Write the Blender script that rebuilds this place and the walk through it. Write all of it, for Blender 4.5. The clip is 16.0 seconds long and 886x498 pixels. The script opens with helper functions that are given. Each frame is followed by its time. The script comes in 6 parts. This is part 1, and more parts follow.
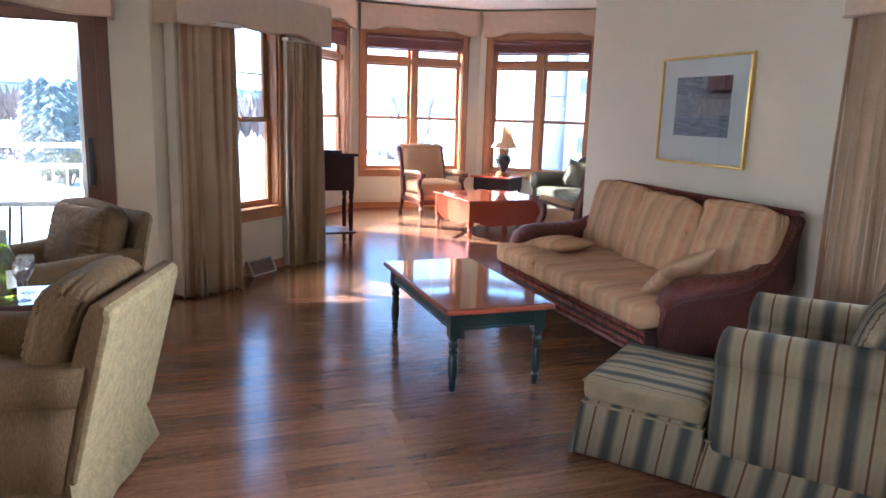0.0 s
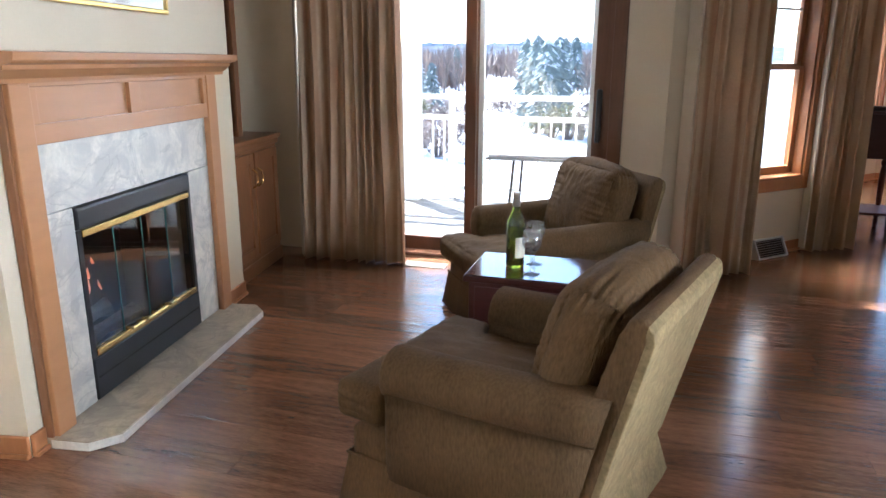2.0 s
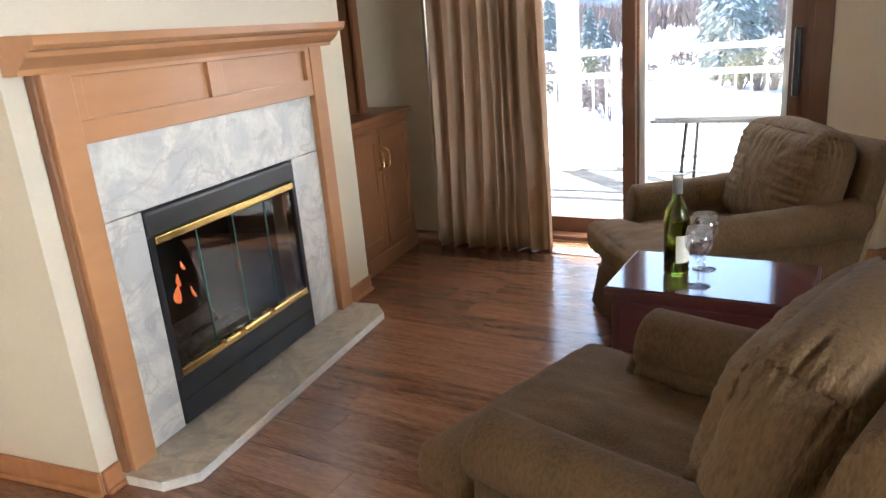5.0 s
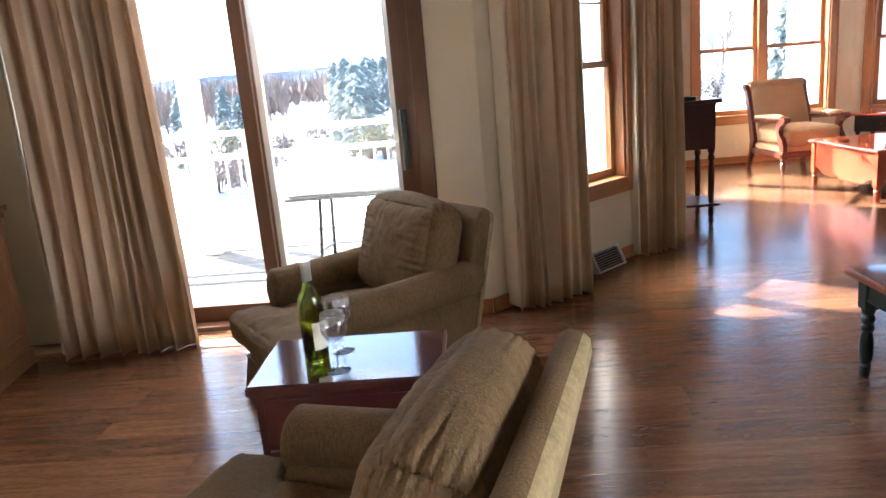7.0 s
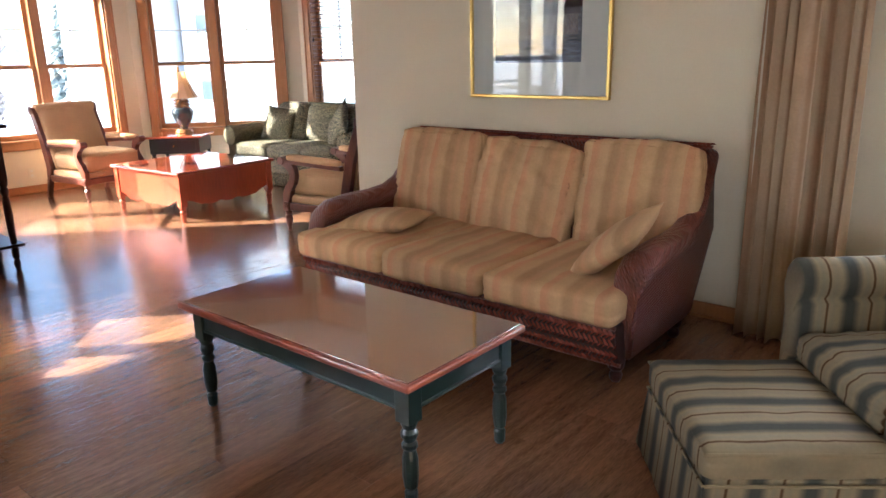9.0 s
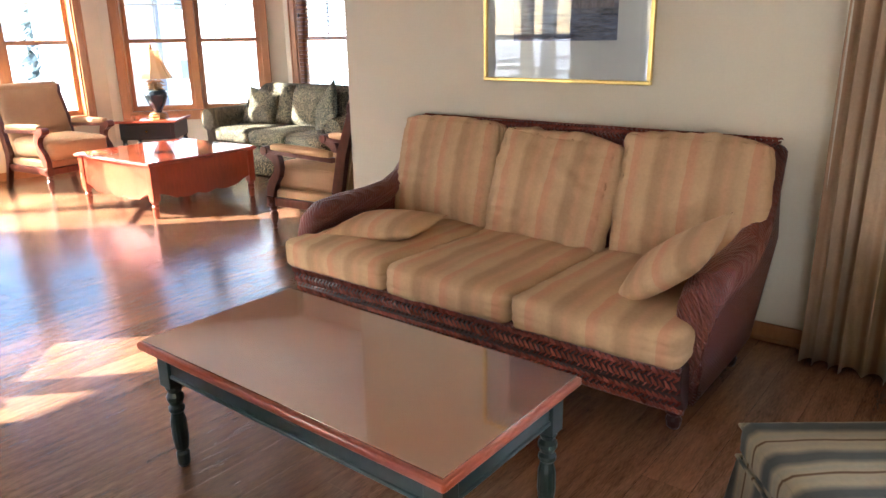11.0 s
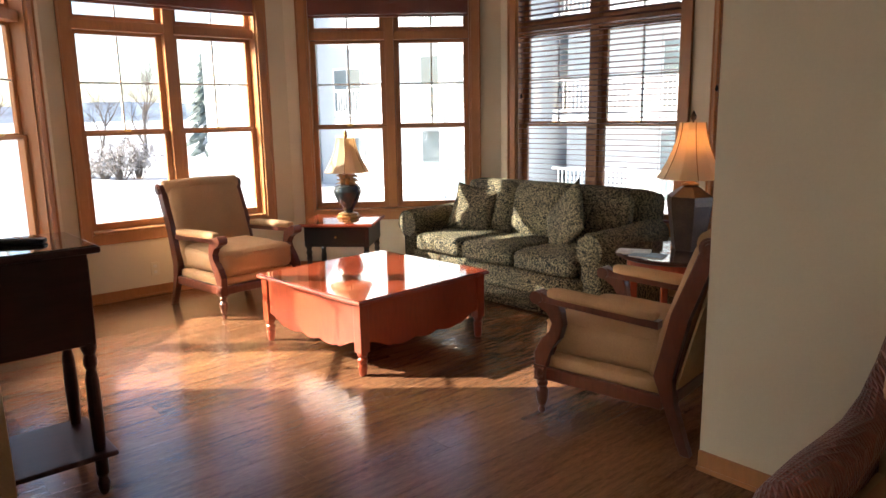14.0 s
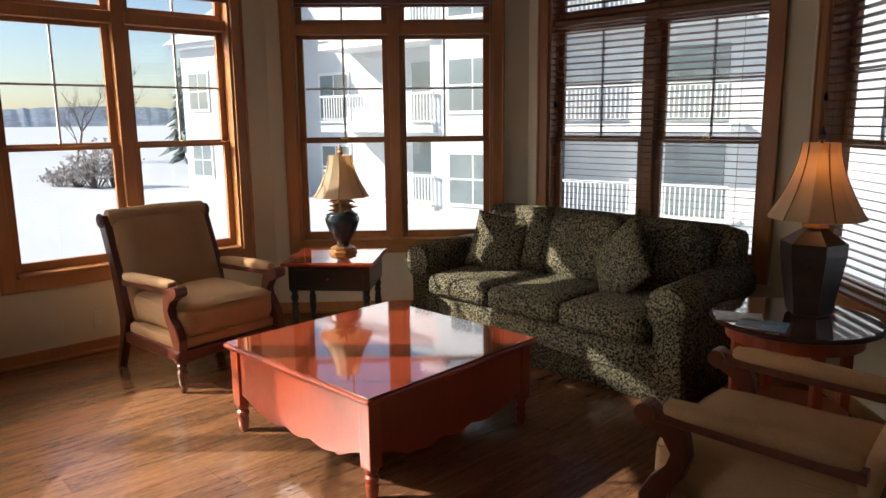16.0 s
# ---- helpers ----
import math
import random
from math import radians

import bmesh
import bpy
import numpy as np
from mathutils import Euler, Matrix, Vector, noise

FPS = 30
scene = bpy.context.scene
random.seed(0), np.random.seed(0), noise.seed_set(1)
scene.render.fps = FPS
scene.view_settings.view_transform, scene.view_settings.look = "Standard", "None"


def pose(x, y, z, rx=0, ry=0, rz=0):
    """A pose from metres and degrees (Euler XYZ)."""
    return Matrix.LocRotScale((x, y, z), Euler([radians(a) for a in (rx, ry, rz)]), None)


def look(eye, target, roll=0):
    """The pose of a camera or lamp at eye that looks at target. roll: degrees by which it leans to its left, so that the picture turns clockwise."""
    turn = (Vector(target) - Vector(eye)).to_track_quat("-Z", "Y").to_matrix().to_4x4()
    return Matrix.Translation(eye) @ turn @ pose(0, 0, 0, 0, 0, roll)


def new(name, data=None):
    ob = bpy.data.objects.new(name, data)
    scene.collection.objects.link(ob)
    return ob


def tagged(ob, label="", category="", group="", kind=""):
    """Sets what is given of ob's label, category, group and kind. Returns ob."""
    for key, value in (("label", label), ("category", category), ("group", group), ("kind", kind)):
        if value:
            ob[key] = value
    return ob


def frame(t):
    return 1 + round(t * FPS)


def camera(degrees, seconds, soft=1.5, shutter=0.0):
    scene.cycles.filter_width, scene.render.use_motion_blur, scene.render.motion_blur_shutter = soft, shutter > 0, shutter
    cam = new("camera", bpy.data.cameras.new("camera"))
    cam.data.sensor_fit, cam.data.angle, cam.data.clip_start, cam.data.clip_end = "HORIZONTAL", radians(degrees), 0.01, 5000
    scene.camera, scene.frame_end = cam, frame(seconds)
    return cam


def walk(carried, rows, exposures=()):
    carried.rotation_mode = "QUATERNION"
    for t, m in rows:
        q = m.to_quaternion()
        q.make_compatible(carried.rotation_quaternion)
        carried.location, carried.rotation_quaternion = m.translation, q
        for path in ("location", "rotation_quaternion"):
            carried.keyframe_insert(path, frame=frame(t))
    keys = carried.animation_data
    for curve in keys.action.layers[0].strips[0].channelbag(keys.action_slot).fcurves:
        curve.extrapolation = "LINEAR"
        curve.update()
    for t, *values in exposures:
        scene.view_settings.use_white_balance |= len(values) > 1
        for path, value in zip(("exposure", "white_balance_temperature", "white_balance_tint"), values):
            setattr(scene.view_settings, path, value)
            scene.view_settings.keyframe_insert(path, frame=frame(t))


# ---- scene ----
cam = camera(63.8, 16.0, soft=1.5)
PATH = [
    (0, (4.495, -1.211, 1.443), (2.647, -0.546, 1.068), 1.8),
    (0.5, (4.383, -1.209, 1.401), (2.464, -0.848, 0.967), 0.8),
    (1, (4.174, -1.381, 1.39), (2.236, -1.315, 0.903), -0.8),
    (1.5, (3.931, -1.476, 1.362), (2.017, -1.726, 0.838), -0.7),
    (2, (3.646, -1.501, 1.381), (1.792, -2.047, 0.866), 0.2),
    (2.5, (3.393, -1.595, 1.373), (1.596, -2.295, 0.843), -0.8),
    (3, (3.168, -1.62, 1.331), (1.466, -2.457, 0.697), -1.9),
    (3.2, (3.095, -1.6, 1.314), (1.466, -2.538, 0.631), -2.3),
    (5.3, (2.977, -1.557, 1.335), (1.331, -2.538, 0.76), -5.2),
    (5.5, (2.975, -1.556, 1.336), (1.305, -2.5, 0.77), -5.2),
    (6, (2.977, -1.56, 1.354), (1.238, -2.403, 0.84), -4.9),
    (6.5, (2.96, -1.55, 1.372), (1.104, -2.14, 0.875), -5.3),
    (7, (2.858, -1.499, 1.368), (0.919, -1.599, 0.891), -5.0),
    (7.5, (2.709, -1.385, 1.379), (0.797, -1.075, 0.882), -4.0),
    (8, (2.617, -1.357, 1.38), (0.881, -0.5, 0.878), -2.4),
    (8.5, (2.563, -1.395, 1.382), (1.151, -0.07, 0.882), -1.8),
    (8.7, (2.548, -1.396, 1.384), (1.26, 0.049, 0.881), -1.3),
    (10.8, (2.165, -1.07, 1.376), (1.014, 0.464, 0.807), -1.0),
    (11, (2.052, -1.024, 1.374), (0.858, 0.473, 0.797), -0.9),
    (11.5, (1.696, -0.952, 1.378), (0.404, 0.472, 0.828), -1.0),
    (11.8, (1.487, -0.855, 1.394), (0.11, 0.52, 0.931), -1.1),
    (12, (1.356, -0.788, 1.388), (-0.095, 0.534, 1.004), -1.3),
    (12.5, (0.977, -0.674, 1.437), (-0.57, 0.553, 1.116), -2.4),
    (13, (0.607, -0.585, 1.438), (-0.894, 0.684, 1.071), -4.0),
    (13.5, (0.321, -0.458, 1.416), (-1.151, 0.844, 1.042), -3.0),
    (14, (0.035, -0.31, 1.461), (-1.444, 0.983, 1.087), -1.0),
    (14.5, (-0.234, -0.241, 1.504), (-1.712, 1.058, 1.147), -0.3),
    (15, (-0.495, -0.035, 1.476), (-1.978, 1.263, 1.133), 0.2),
    (15.5, (-0.778, 0.175, 1.449), (-2.25, 1.465, 1.038), 0.4),
    (16, (-1.032, 0.312, 1.498), (-2.483, 1.641, 1.142), -0.6),
]
EXPOSURE = [(0.0, 3.05, 4750, 10), (1.5, 2.8, 5000, 10), (3.0, 2.75, 5300, 10), (6.5, 3.0, 5450, 10), (8.0, 2.95, 5450, 10), (11.0, 3.4, 5450, 10), (12.0, 2.95, 5350, 10), (13.0, 2.5, 5750, 10), (13.5, 2.3, 5950, 10), (14.5, 1.6, 6350, 10), (16.0, 0.75, 6100, 10)]
walk(cam, [(t, look(eye, target, roll)) for t, eye, target, roll in PATH], EXPOSURE)

# ---- light ----
SUN_EL, SUN_AZ = 30.3, 47.2  # degrees; the way the light travels, from +x towards +y
world = bpy.data.worlds.new("sky")
scene.world = world
world.use_nodes = True
wn = world.node_tree
sky = wn.nodes.new("ShaderNodeTexSky")
sky.sky_type, sky.sun_disc = "NISHITA", False
sky.sun_elevation, sky.sun_rotation = radians(SUN_EL), radians(270 - SUN_AZ)
wn.links.new(sky.outputs[0], wn.nodes["Background"].inputs[0])
wn.nodes["Background"].inputs[1].default_value = 0.09
sky.dust_density, sky.ozone_density = 0.8, 1.2
sun = new("sun", bpy.data.lights.new("sun", "SUN"))
sun.data.energy, sun.data.angle, sun.data.color = 5.0, radians(0.5), (1.0, 0.91, 0.75)
sd = Vector((math.cos(radians(SUN_AZ)) * math.cos(radians(SUN_EL)), math.sin(radians(SUN_AZ)) * math.cos(radians(SUN_EL)), -math.sin(radians(SUN_EL))))
sun.matrix_world = look((-20, -25, 25), Vector((-20, -25, 25)) + sd)
BULB_POWER = 8.0


def window_light(x, y, z, w, h, way, power, spread=75, down=0.15):
    """An area lamp added at one opening to stand in for its daylight."""
    la = new("window_daylight", bpy.data.lights.new("window_daylight", "AREA"))
    la.data.shape, la.data.size, la.data.size_y, la.data.energy, la.data.color = "RECTANGLE", w, h, power, (1.0, 0.96, 0.88)
    la.data.spread = radians(spread)
    la.matrix_world = look((x, y, z), (x + math.cos(radians(way)), y + math.sin(radians(way)), z - down))


window_light(3.1, 2.46, 1.35, 1.5, 1.5, -97, 10, 72)
# Fill lamp added for the sofa wall, behind an invented window.
window_light(4.3, -4.49, 1.35, 1.5, 1.5, 105, 2.2, 85)
# Thin strip added under the patio door's head to brighten the seats.
window_light(-1.15, -2.715, 2.0, 1.74, 0.12, 0, 7.0, 140, 1.0)

# ---- materials ----
def material(name, color, rough=0.5, metal=0.0, vary=0.12, scale=6.0, fine=80.0, bump=0.0, bump_scale=120.0, spec=0.5, stretch=(1, 1, 1), coat=0.0, per_piece=0.0, island=False):
    """A principled surface: the colour varies at two scales, with a fine relief."""
    m = bpy.data.materials.new(name)
    m.use_nodes = True
    nt = m.node_tree
    b = nt.nodes["Principled BSDF"]
    b.inputs["Roughness"].default_value, b.inputs["Metallic"].default_value = rough, metal
    b.inputs["Specular IOR Level"].default_value, b.inputs["Coat Weight"].default_value = spec, coat
    b.inputs["Coat Roughness"].default_value = 0.08
    co = nt.nodes.new("ShaderNodeTexCoord")
    mp = nt.nodes.new("ShaderNodeMapping")
    mp.inputs["Scale"].default_value = stretch
    nt.links.new(co.outputs["Object"], mp.inputs["Vector"])
    rand = None
    if per_piece:
        rand = nt.nodes.new("ShaderNodeNewGeometry").outputs["Random Per Island"] if island else nt.nodes.new("ShaderNodeObjectInfo").outputs["Random"]
        shift = nt.nodes.new("ShaderNodeVectorMath")
        shift.operation = "MULTIPLY_ADD"
        comb = nt.nodes.new("ShaderNodeCombineXYZ")
        nt.links.new(rand, comb.inputs[0])
        nt.links.new(rand, comb.inputs[1])
        shift.inputs[1].default_value = (37.0, 91.0, 0.0)
        nt.links.new(comb.outputs[0], shift.inputs[0])
        nt.links.new(co.outputs["Object"], shift.inputs[2])
        nt.links.new(shift.outputs[0], mp.inputs["Vector"])
    big, small = nt.nodes.new("ShaderNodeTexNoise"), nt.nodes.new("ShaderNodeTexNoise")
    big.inputs["Scale"].default_value, small.inputs["Scale"].default_value = scale, fine
    big.inputs["Detail"].default_value = small.inputs["Detail"].default_value = 3
    for n in (big, small):
        nt.links.new(mp.outputs[0], n.inputs["Vector"])
    add = nt.nodes.new("ShaderNodeMath")
    add.operation = "ADD"
    nt.links.new(big.outputs["Fac"], add.inputs[0])
    nt.links.new(small.outputs["Fac"], add.inputs[1])
    last = add
    if per_piece:
        mul, ad2 = nt.nodes.new("ShaderNodeMath"), nt.nodes.new("ShaderNodeMath")
        mul.operation, ad2.operation = "MULTIPLY_ADD", "ADD"
        mul.inputs[1].default_value, mul.inputs[2].default_value = per_piece, -per_piece / 2
        nt.links.new(rand, mul.inputs[0])
        nt.links.new(add.outputs[0], ad2.inputs[0])
        nt.links.new(mul.outputs[0], ad2.inputs[1])
        last = ad2
    rng = nt.nodes.new("ShaderNodeMapRange")
    rng.inputs["From Min"].default_value, rng.inputs["From Max"].default_value = 0.6, 1.4
    nt.links.new(last.outputs[0], rng.inputs["Value"])
    mix = nt.nodes.new("ShaderNodeMix")
    mix.data_type = "RGBA"
    mix.inputs["A"].default_value = (*[c * (1 - vary) for c in color], 1)
    mix.inputs["B"].default_value = (*[min(1, c * (1 + vary)) for c in color], 1)
    nt.links.new(rng.outputs[0], mix.inputs["Factor"])
    nt.links.new(mix.outputs["Result"], b.inputs["Base Color"])
    if bump:
        bn, bt = nt.nodes.new("ShaderNodeBump"), nt.nodes.new("ShaderNodeTexNoise")
        bt.inputs["Scale"].default_value, bt.inputs["Detail"].default_value = bump_scale, 4
        bn.inputs["Strength"].default_value, bn.inputs["Distance"].default_value = bump, 0.004
        nt.links.new(mp.outputs[0], bt.inputs["Vector"])
        nt.links.new(bt.outputs["Fac"], bn.inputs["Height"])
        nt.links.new(bn.outputs[0], b.inputs["Normal"])
    return m


def glass(name, tint=(1, 1, 1), rough=0.0, ior=1.45):
    m = bpy.data.materials.new(name)
    m.use_nodes = True
    b = m.node_tree.nodes["Principled BSDF"]
    b.inputs["Base Color"].default_value = (*tint, 1)
    b.inputs["Roughness"].default_value, b.inputs["Transmission Weight"].default_value, b.inputs["IOR"].default_value = rough, 1.0, ior
    return m


WALL = material("cream_wall_paint", (0.61, 0.535, 0.40), 0.6, vary=0.03, scale=2, bump=0.06, bump_scale=260, spec=0.3)
CEIL = material("ceiling_paint", (0.80, 0.76, 0.66), 0.8, vary=0.03, bump=0.1, bump_scale=200)
PLANK = dict(color=(0.168, 0.077, 0.038), rough=0.2, vary=0.6, scale=5, fine=38, stretch=(7, 0.7, 1), bump=0.55, bump_scale=7, per_piece=0.3, spec=0.6, coat=0.2)
FLOOR = material("walnut_laminate", **PLANK)
FLOORREST = material("walnut_laminate_far", island=True, **PLANK)
for boards in (FLOOR, FLOORREST):
    boards.node_tree.nodes["Principled BSDF"].inputs["Coat Roughness"].default_value = 0.1
OAK = material("honey_oak", (0.34, 0.142, 0.05), 0.38, vary=0.16, scale=5, fine=60, stretch=(1, 1, 0.15), bump=0.05, bump_scale=60)
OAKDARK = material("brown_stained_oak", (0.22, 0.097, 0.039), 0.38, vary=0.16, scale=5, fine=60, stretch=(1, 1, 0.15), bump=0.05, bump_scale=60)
CLEAR = glass("window_glass", (1, 1, 1))
VINYL = material("white_vinyl", (0.75, 0.75, 0.73), 0.45, vary=0.03)
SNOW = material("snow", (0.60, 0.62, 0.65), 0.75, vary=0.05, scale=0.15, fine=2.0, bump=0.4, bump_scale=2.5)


# ---- mesh helpers ----
def part(name, bm, mat, parent=None, label="", m=None, smooth=False):
    """Links a bmesh as one mesh object, under a thing or a part."""
    me = bpy.data.meshes.new(name)
    if smooth:
        for f in bm.faces:
            f.smooth = True
    bm.to_mesh(me)
    bm.free()
    me.materials.append(mat)
    ob = new(name, me)
    ob.parent = parent
    if m is not None:
        ob.matrix_basis = m
    if label:
        ob["label"] = label
    return ob


def thing(name, m, label, category, group="", kind=""):
    ob = new(name)
    ob.empty_display_size = 0.1
    ob.matrix_basis = m
    return tagged(ob, label, category, group, kind)


def block(bm, lo, hi, bevel=0.0, seg=2, m=None):
    """A box between two corners, with rounded edges."""
    r = bmesh.ops.create_cube(bm, size=1)
    vs = r["verts"]
    for v in vs:
        v.co = Vector([lo[i] + (v.co[i] + 0.5) * (hi[i] - lo[i]) for i in range(3)])
    if bevel:
        es = list({e for v in vs for e in v.link_edges})
        r = bmesh.ops.bevel(bm, geom=es, offset=bevel, segments=seg, affect="EDGES", profile=0.5)
        vs = list({v for f in r["faces"] for v in f.verts} | {v for v in vs if v.is_valid})
    if m is not None:
        bmesh.ops.transform(bm, matrix=m, verts=vs)
    return vs


def boxed(lo, hi, bevel=0.0, seg=2, m=None):
    bm = bmesh.new()
    block(bm, lo, hi, bevel, seg, m)
    return bm


def lathe(bm, profile, n=16, m=None):
    """A turned piece: profile of (radius, height) from the bottom up."""
    rings = []
    for r, z in profile:
        rings.append([bm.verts.new((r * math.cos(2 * math.pi * k / n), r * math.sin(2 * math.pi * k / n), z)) for k in range(n)])
    for a, b in zip(rings, rings[1:]):
        for k in range(n):
            bm.faces.new((a[k], a[(k + 1) % n], b[(k + 1) % n], b[k]))
    bm.faces.new(list(reversed(rings[0])))
    bm.faces.new(rings[-1])
    vs = [v for r in rings for v in r]
    if m is not None:
        bmesh.ops.transform(bm, matrix=m, verts=vs)
    return vs


def turned(profile, n=16, m=None):
    bm = bmesh.new()
    lathe(bm, profile, n, m)
    return bm


def slab(bm, outline, z0, z1, m=None):
    """A flat plate: an outline in x and y between two heights."""
    low, top = [bm.verts.new((x, y, z0)) for x, y in outline], [bm.verts.new((x, y, z1)) for x, y in outline]
    n = len(outline)
    bm.faces.new(list(reversed(low)))
    bm.faces.new(top)
    for k in range(n):
        bm.faces.new((low[k], low[(k + 1) % n], top[(k + 1) % n], top[k]))
    if m is not None:
        bmesh.ops.transform(bm, matrix=m, verts=low + top)
    return low + top


def along(p, q):
    """The frame of a wall: x from p to q, y into the room (to the left), z up."""
    d = Vector((q[0] - p[0], q[1] - p[1], 0))
    ang = math.degrees(math.atan2(d.y, d.x))
    return pose(p[0], p[1], 0, 0, 0, ang), d.length


def wall(name, p, q, holes=(), z1=2.98, thick=0.16, mat=None, z0=-0.1):
    """A wall whose room side is on the left of p to q, with openings (s0, s1, z0, z1) right through it."""
    m, length = along(p, q)
    ss = sorted({0.0, length, *[h[0] for h in holes], *[h[1] for h in holes]})
    zs = sorted({z0, z1, *[h[2] for h in holes], *[h[3] for h in holes]})
    solid = lambda i, j: 0 <= i < len(ss) - 1 and 0 <= j < len(zs) - 1 and not any(h[0] <= (ss[i] + ss[i + 1]) / 2 <= h[1] and h[2] <= (zs[j] + zs[j + 1]) / 2 <= h[3] for h in holes)
    bm = bmesh.new()
    face = lambda *c: bm.faces.new([bm.verts.new(v) for v in c])
    for i in range(len(ss) - 1):
        for j in range(len(zs) - 1):
            if not solid(i, j):
                continue
            a, b, c, d, t = ss[i], ss[i + 1], zs[j], zs[j + 1], -thick
            face((b, 0, c), (a, 0, c), (a, 0, d), (b, 0, d))
            face((a, t, c), (b, t, c), (b, t, d), (a, t, d))
            if not solid(i - 1, j):
                face((a, 0, c), (a, t, c), (a, t, d), (a, 0, d))
            if not solid(i + 1, j):
                face((b, t, c), (b, 0, c), (b, 0, d), (b, t, d))
            if not solid(i, j - 1):
                face((a, 0, c), (b, 0, c), (b, t, c), (a, t, c))
            if not solid(i, j + 1):
                face((a, 0, d), (a, t, d), (b, t, d), (b, 0, d))
    bmesh.ops.remove_doubles(bm, verts=bm.verts, dist=1e-5)
    ob = part(name, bm, mat or WALL, m=m)
    return tagged(ob, "cream painted plaster wall", "wall", kind="structure")


# ---- the plan ----
CEILING = 2.98
A, B = (-1.08, -1.44), (-2.37, -0.15)
P0, P1, P2, P3, P4, P5 = (-4.45, -0.15), (-5.97, 1.06), (-5.97, 3.06), (-4.70, 4.58), (-2.68, 4.70), (-1.33, 3.35)
C1, C2, E1, E2 = (-1.08, -4.55), (2.6, -4.3), (5.7, -4.3), (5.7, 2.27)
Q = (-1.33, 2.27)
BAYZ = (0.56, 2.56)
floor_outline = [C1, C2, E1, E2, Q, P5, P4, P3, P2, P1, P0, B, A]
bm = bmesh.new()
slab(bm, [Vector(p) * 1.02 for p in floor_outline], -0.2, -0.0065)
subfloor = tagged(part("floor", bm, FLOOR), "dark walnut laminate plank floor", "floor", kind="structure")
bm = bmesh.new()
slab(bm, [Vector(p) * 1.03 for p in floor_outline], CEILING, CEILING + 0.15)
tagged(part("ceiling", bm, CEIL), "plain off-white ceiling", "ceiling", kind="structure")


# ---- walls and windows ----
def window(name, p, q, s0, s1, z0, z1, units=2, meet=1.36, transom=0.0, grille=True, wood=None, casing=0.085, deep=0.12):
    """A double-hung window in a wall from p to q: casing, jambs, sill, mullion, sashes with panes."""
    wood = wood or OAK
    m, _ = along(p, q)
    win = thing(name, m, "tall oak double-hung window with white muntins", "window", kind="structure")
    bm = bmesh.new()
    c = casing
    block(bm, (s0 - c, 0.002, z0 - c), (s0 + 0.004, 0.024, z1 + c), 0.004)
    block(bm, (s1 - 0.004, 0.002, z0 - c), (s1 + c, 0.024, z1 + c), 0.004)
    block(bm, (s0, 0.002, z1), (s1, 0.024, z1 + c), 0.004)
    block(bm, (s0, 0.002, z0 - c), (s1, 0.022, z0), 0.004)
    for s in (s0 - c, s1 + c - 0.018):
        block(bm, (s, 0.02, z0 - c), (s + 0.018, 0.034, z1 + c), 0.004)
    part("casing", bm, wood, win)
    bm = bmesh.new()
    block(bm, (s0, -deep - 0.03, z0), (s0 + 0.02, 0.002, z1))
    block(bm, (s1 - 0.02, -deep - 0.03, z0), (s1, 0.002, z1))
    block(bm, (s0 + 0.02, -deep - 0.03, z1 - 0.02), (s1 - 0.02, 0.002, z1))
    part("jamb", bm, wood, win)
    bm = bmesh.new()
    block(bm, (s0 + 0.02, -deep - 0.03, z0), (s1 - 0.02, 0.03, z0 + 0.022), 0.006)
    part("window_sill", bm, wood, win)
    w = (s1 - s0 - 0.04 - 0.085 * (units - 1)) / units
    ztop = z1 - 0.02
    zt = ztop if not transom else transom
    for u in range(units):
        a = s0 + 0.02 + u * (w + 0.085)
        if u:
            part("mullion", boxed((a - 0.085, -deep - 0.02, z0 + 0.022), (a, -0.035, ztop), 0.006), wood, win)
        spans = [("lower_sash", z0 + 0.022, meet, -deep + 0.03), ("upper_sash", meet - 0.012, zt, -deep)]
        if transom:
            spans.append(("transom_sash", transom + 0.075, ztop, -deep + 0.01))
        for kind, lo, hi, y in spans:
            f = 0.046
            g = 0.028 if kind != "transom_sash" else 0.04
            bm = bmesh.new()
            block(bm, (a, y - 0.018, lo), (a + f, y + 0.018, hi), 0.004)
            block(bm, (a + w - f, y - 0.018, lo), (a + w, y + 0.018, hi), 0.004)
            block(bm, (a + f, y - 0.018, lo), (a + w - f, y + 0.018, lo + (0.055 if kind == "lower_sash" else g)), 0.004)
            block(bm, (a + f, y - 0.018, hi - g), (a + w - f, y + 0.018, hi), 0.004)
            sash = part(kind, bm, wood, win)
            pane = part("pane", boxed((a + f - 0.004, y - 0.003, lo + 0.02), (a + w - f + 0.004, y + 0.003, hi - 0.02)), CLEAR, sash)
            pane.visible_shadow = False
            if grille and kind != "lower_sash":
                bm = bmesh.new()
                mid = (lo + hi) / 2
                block(bm, (a + w / 2 - 0.007, y - 0.009, lo + 0.02), (a + w / 2 + 0.007, y + 0.009, hi - 0.02))
                if kind == "upper_sash":
                    block(bm, (a + f, y - 0.008, mid - 0.007), (a + w - f, y + 0.008, mid + 0.007))
                part("muntin", bm, VINYL, sash)
        if transom:
            part("transom_bar", boxed((a, -deep - 0.02, transom), (a + w, -0.03, transom + 0.075), 0.005), wood, win)
        part("sash_lock", boxed((a + w / 2 - 0.03, -deep + 0.048, meet), (a + w / 2 + 0.03, -deep + 0.075, meet + 0.018), 0.006), BRASS, win)
    return win


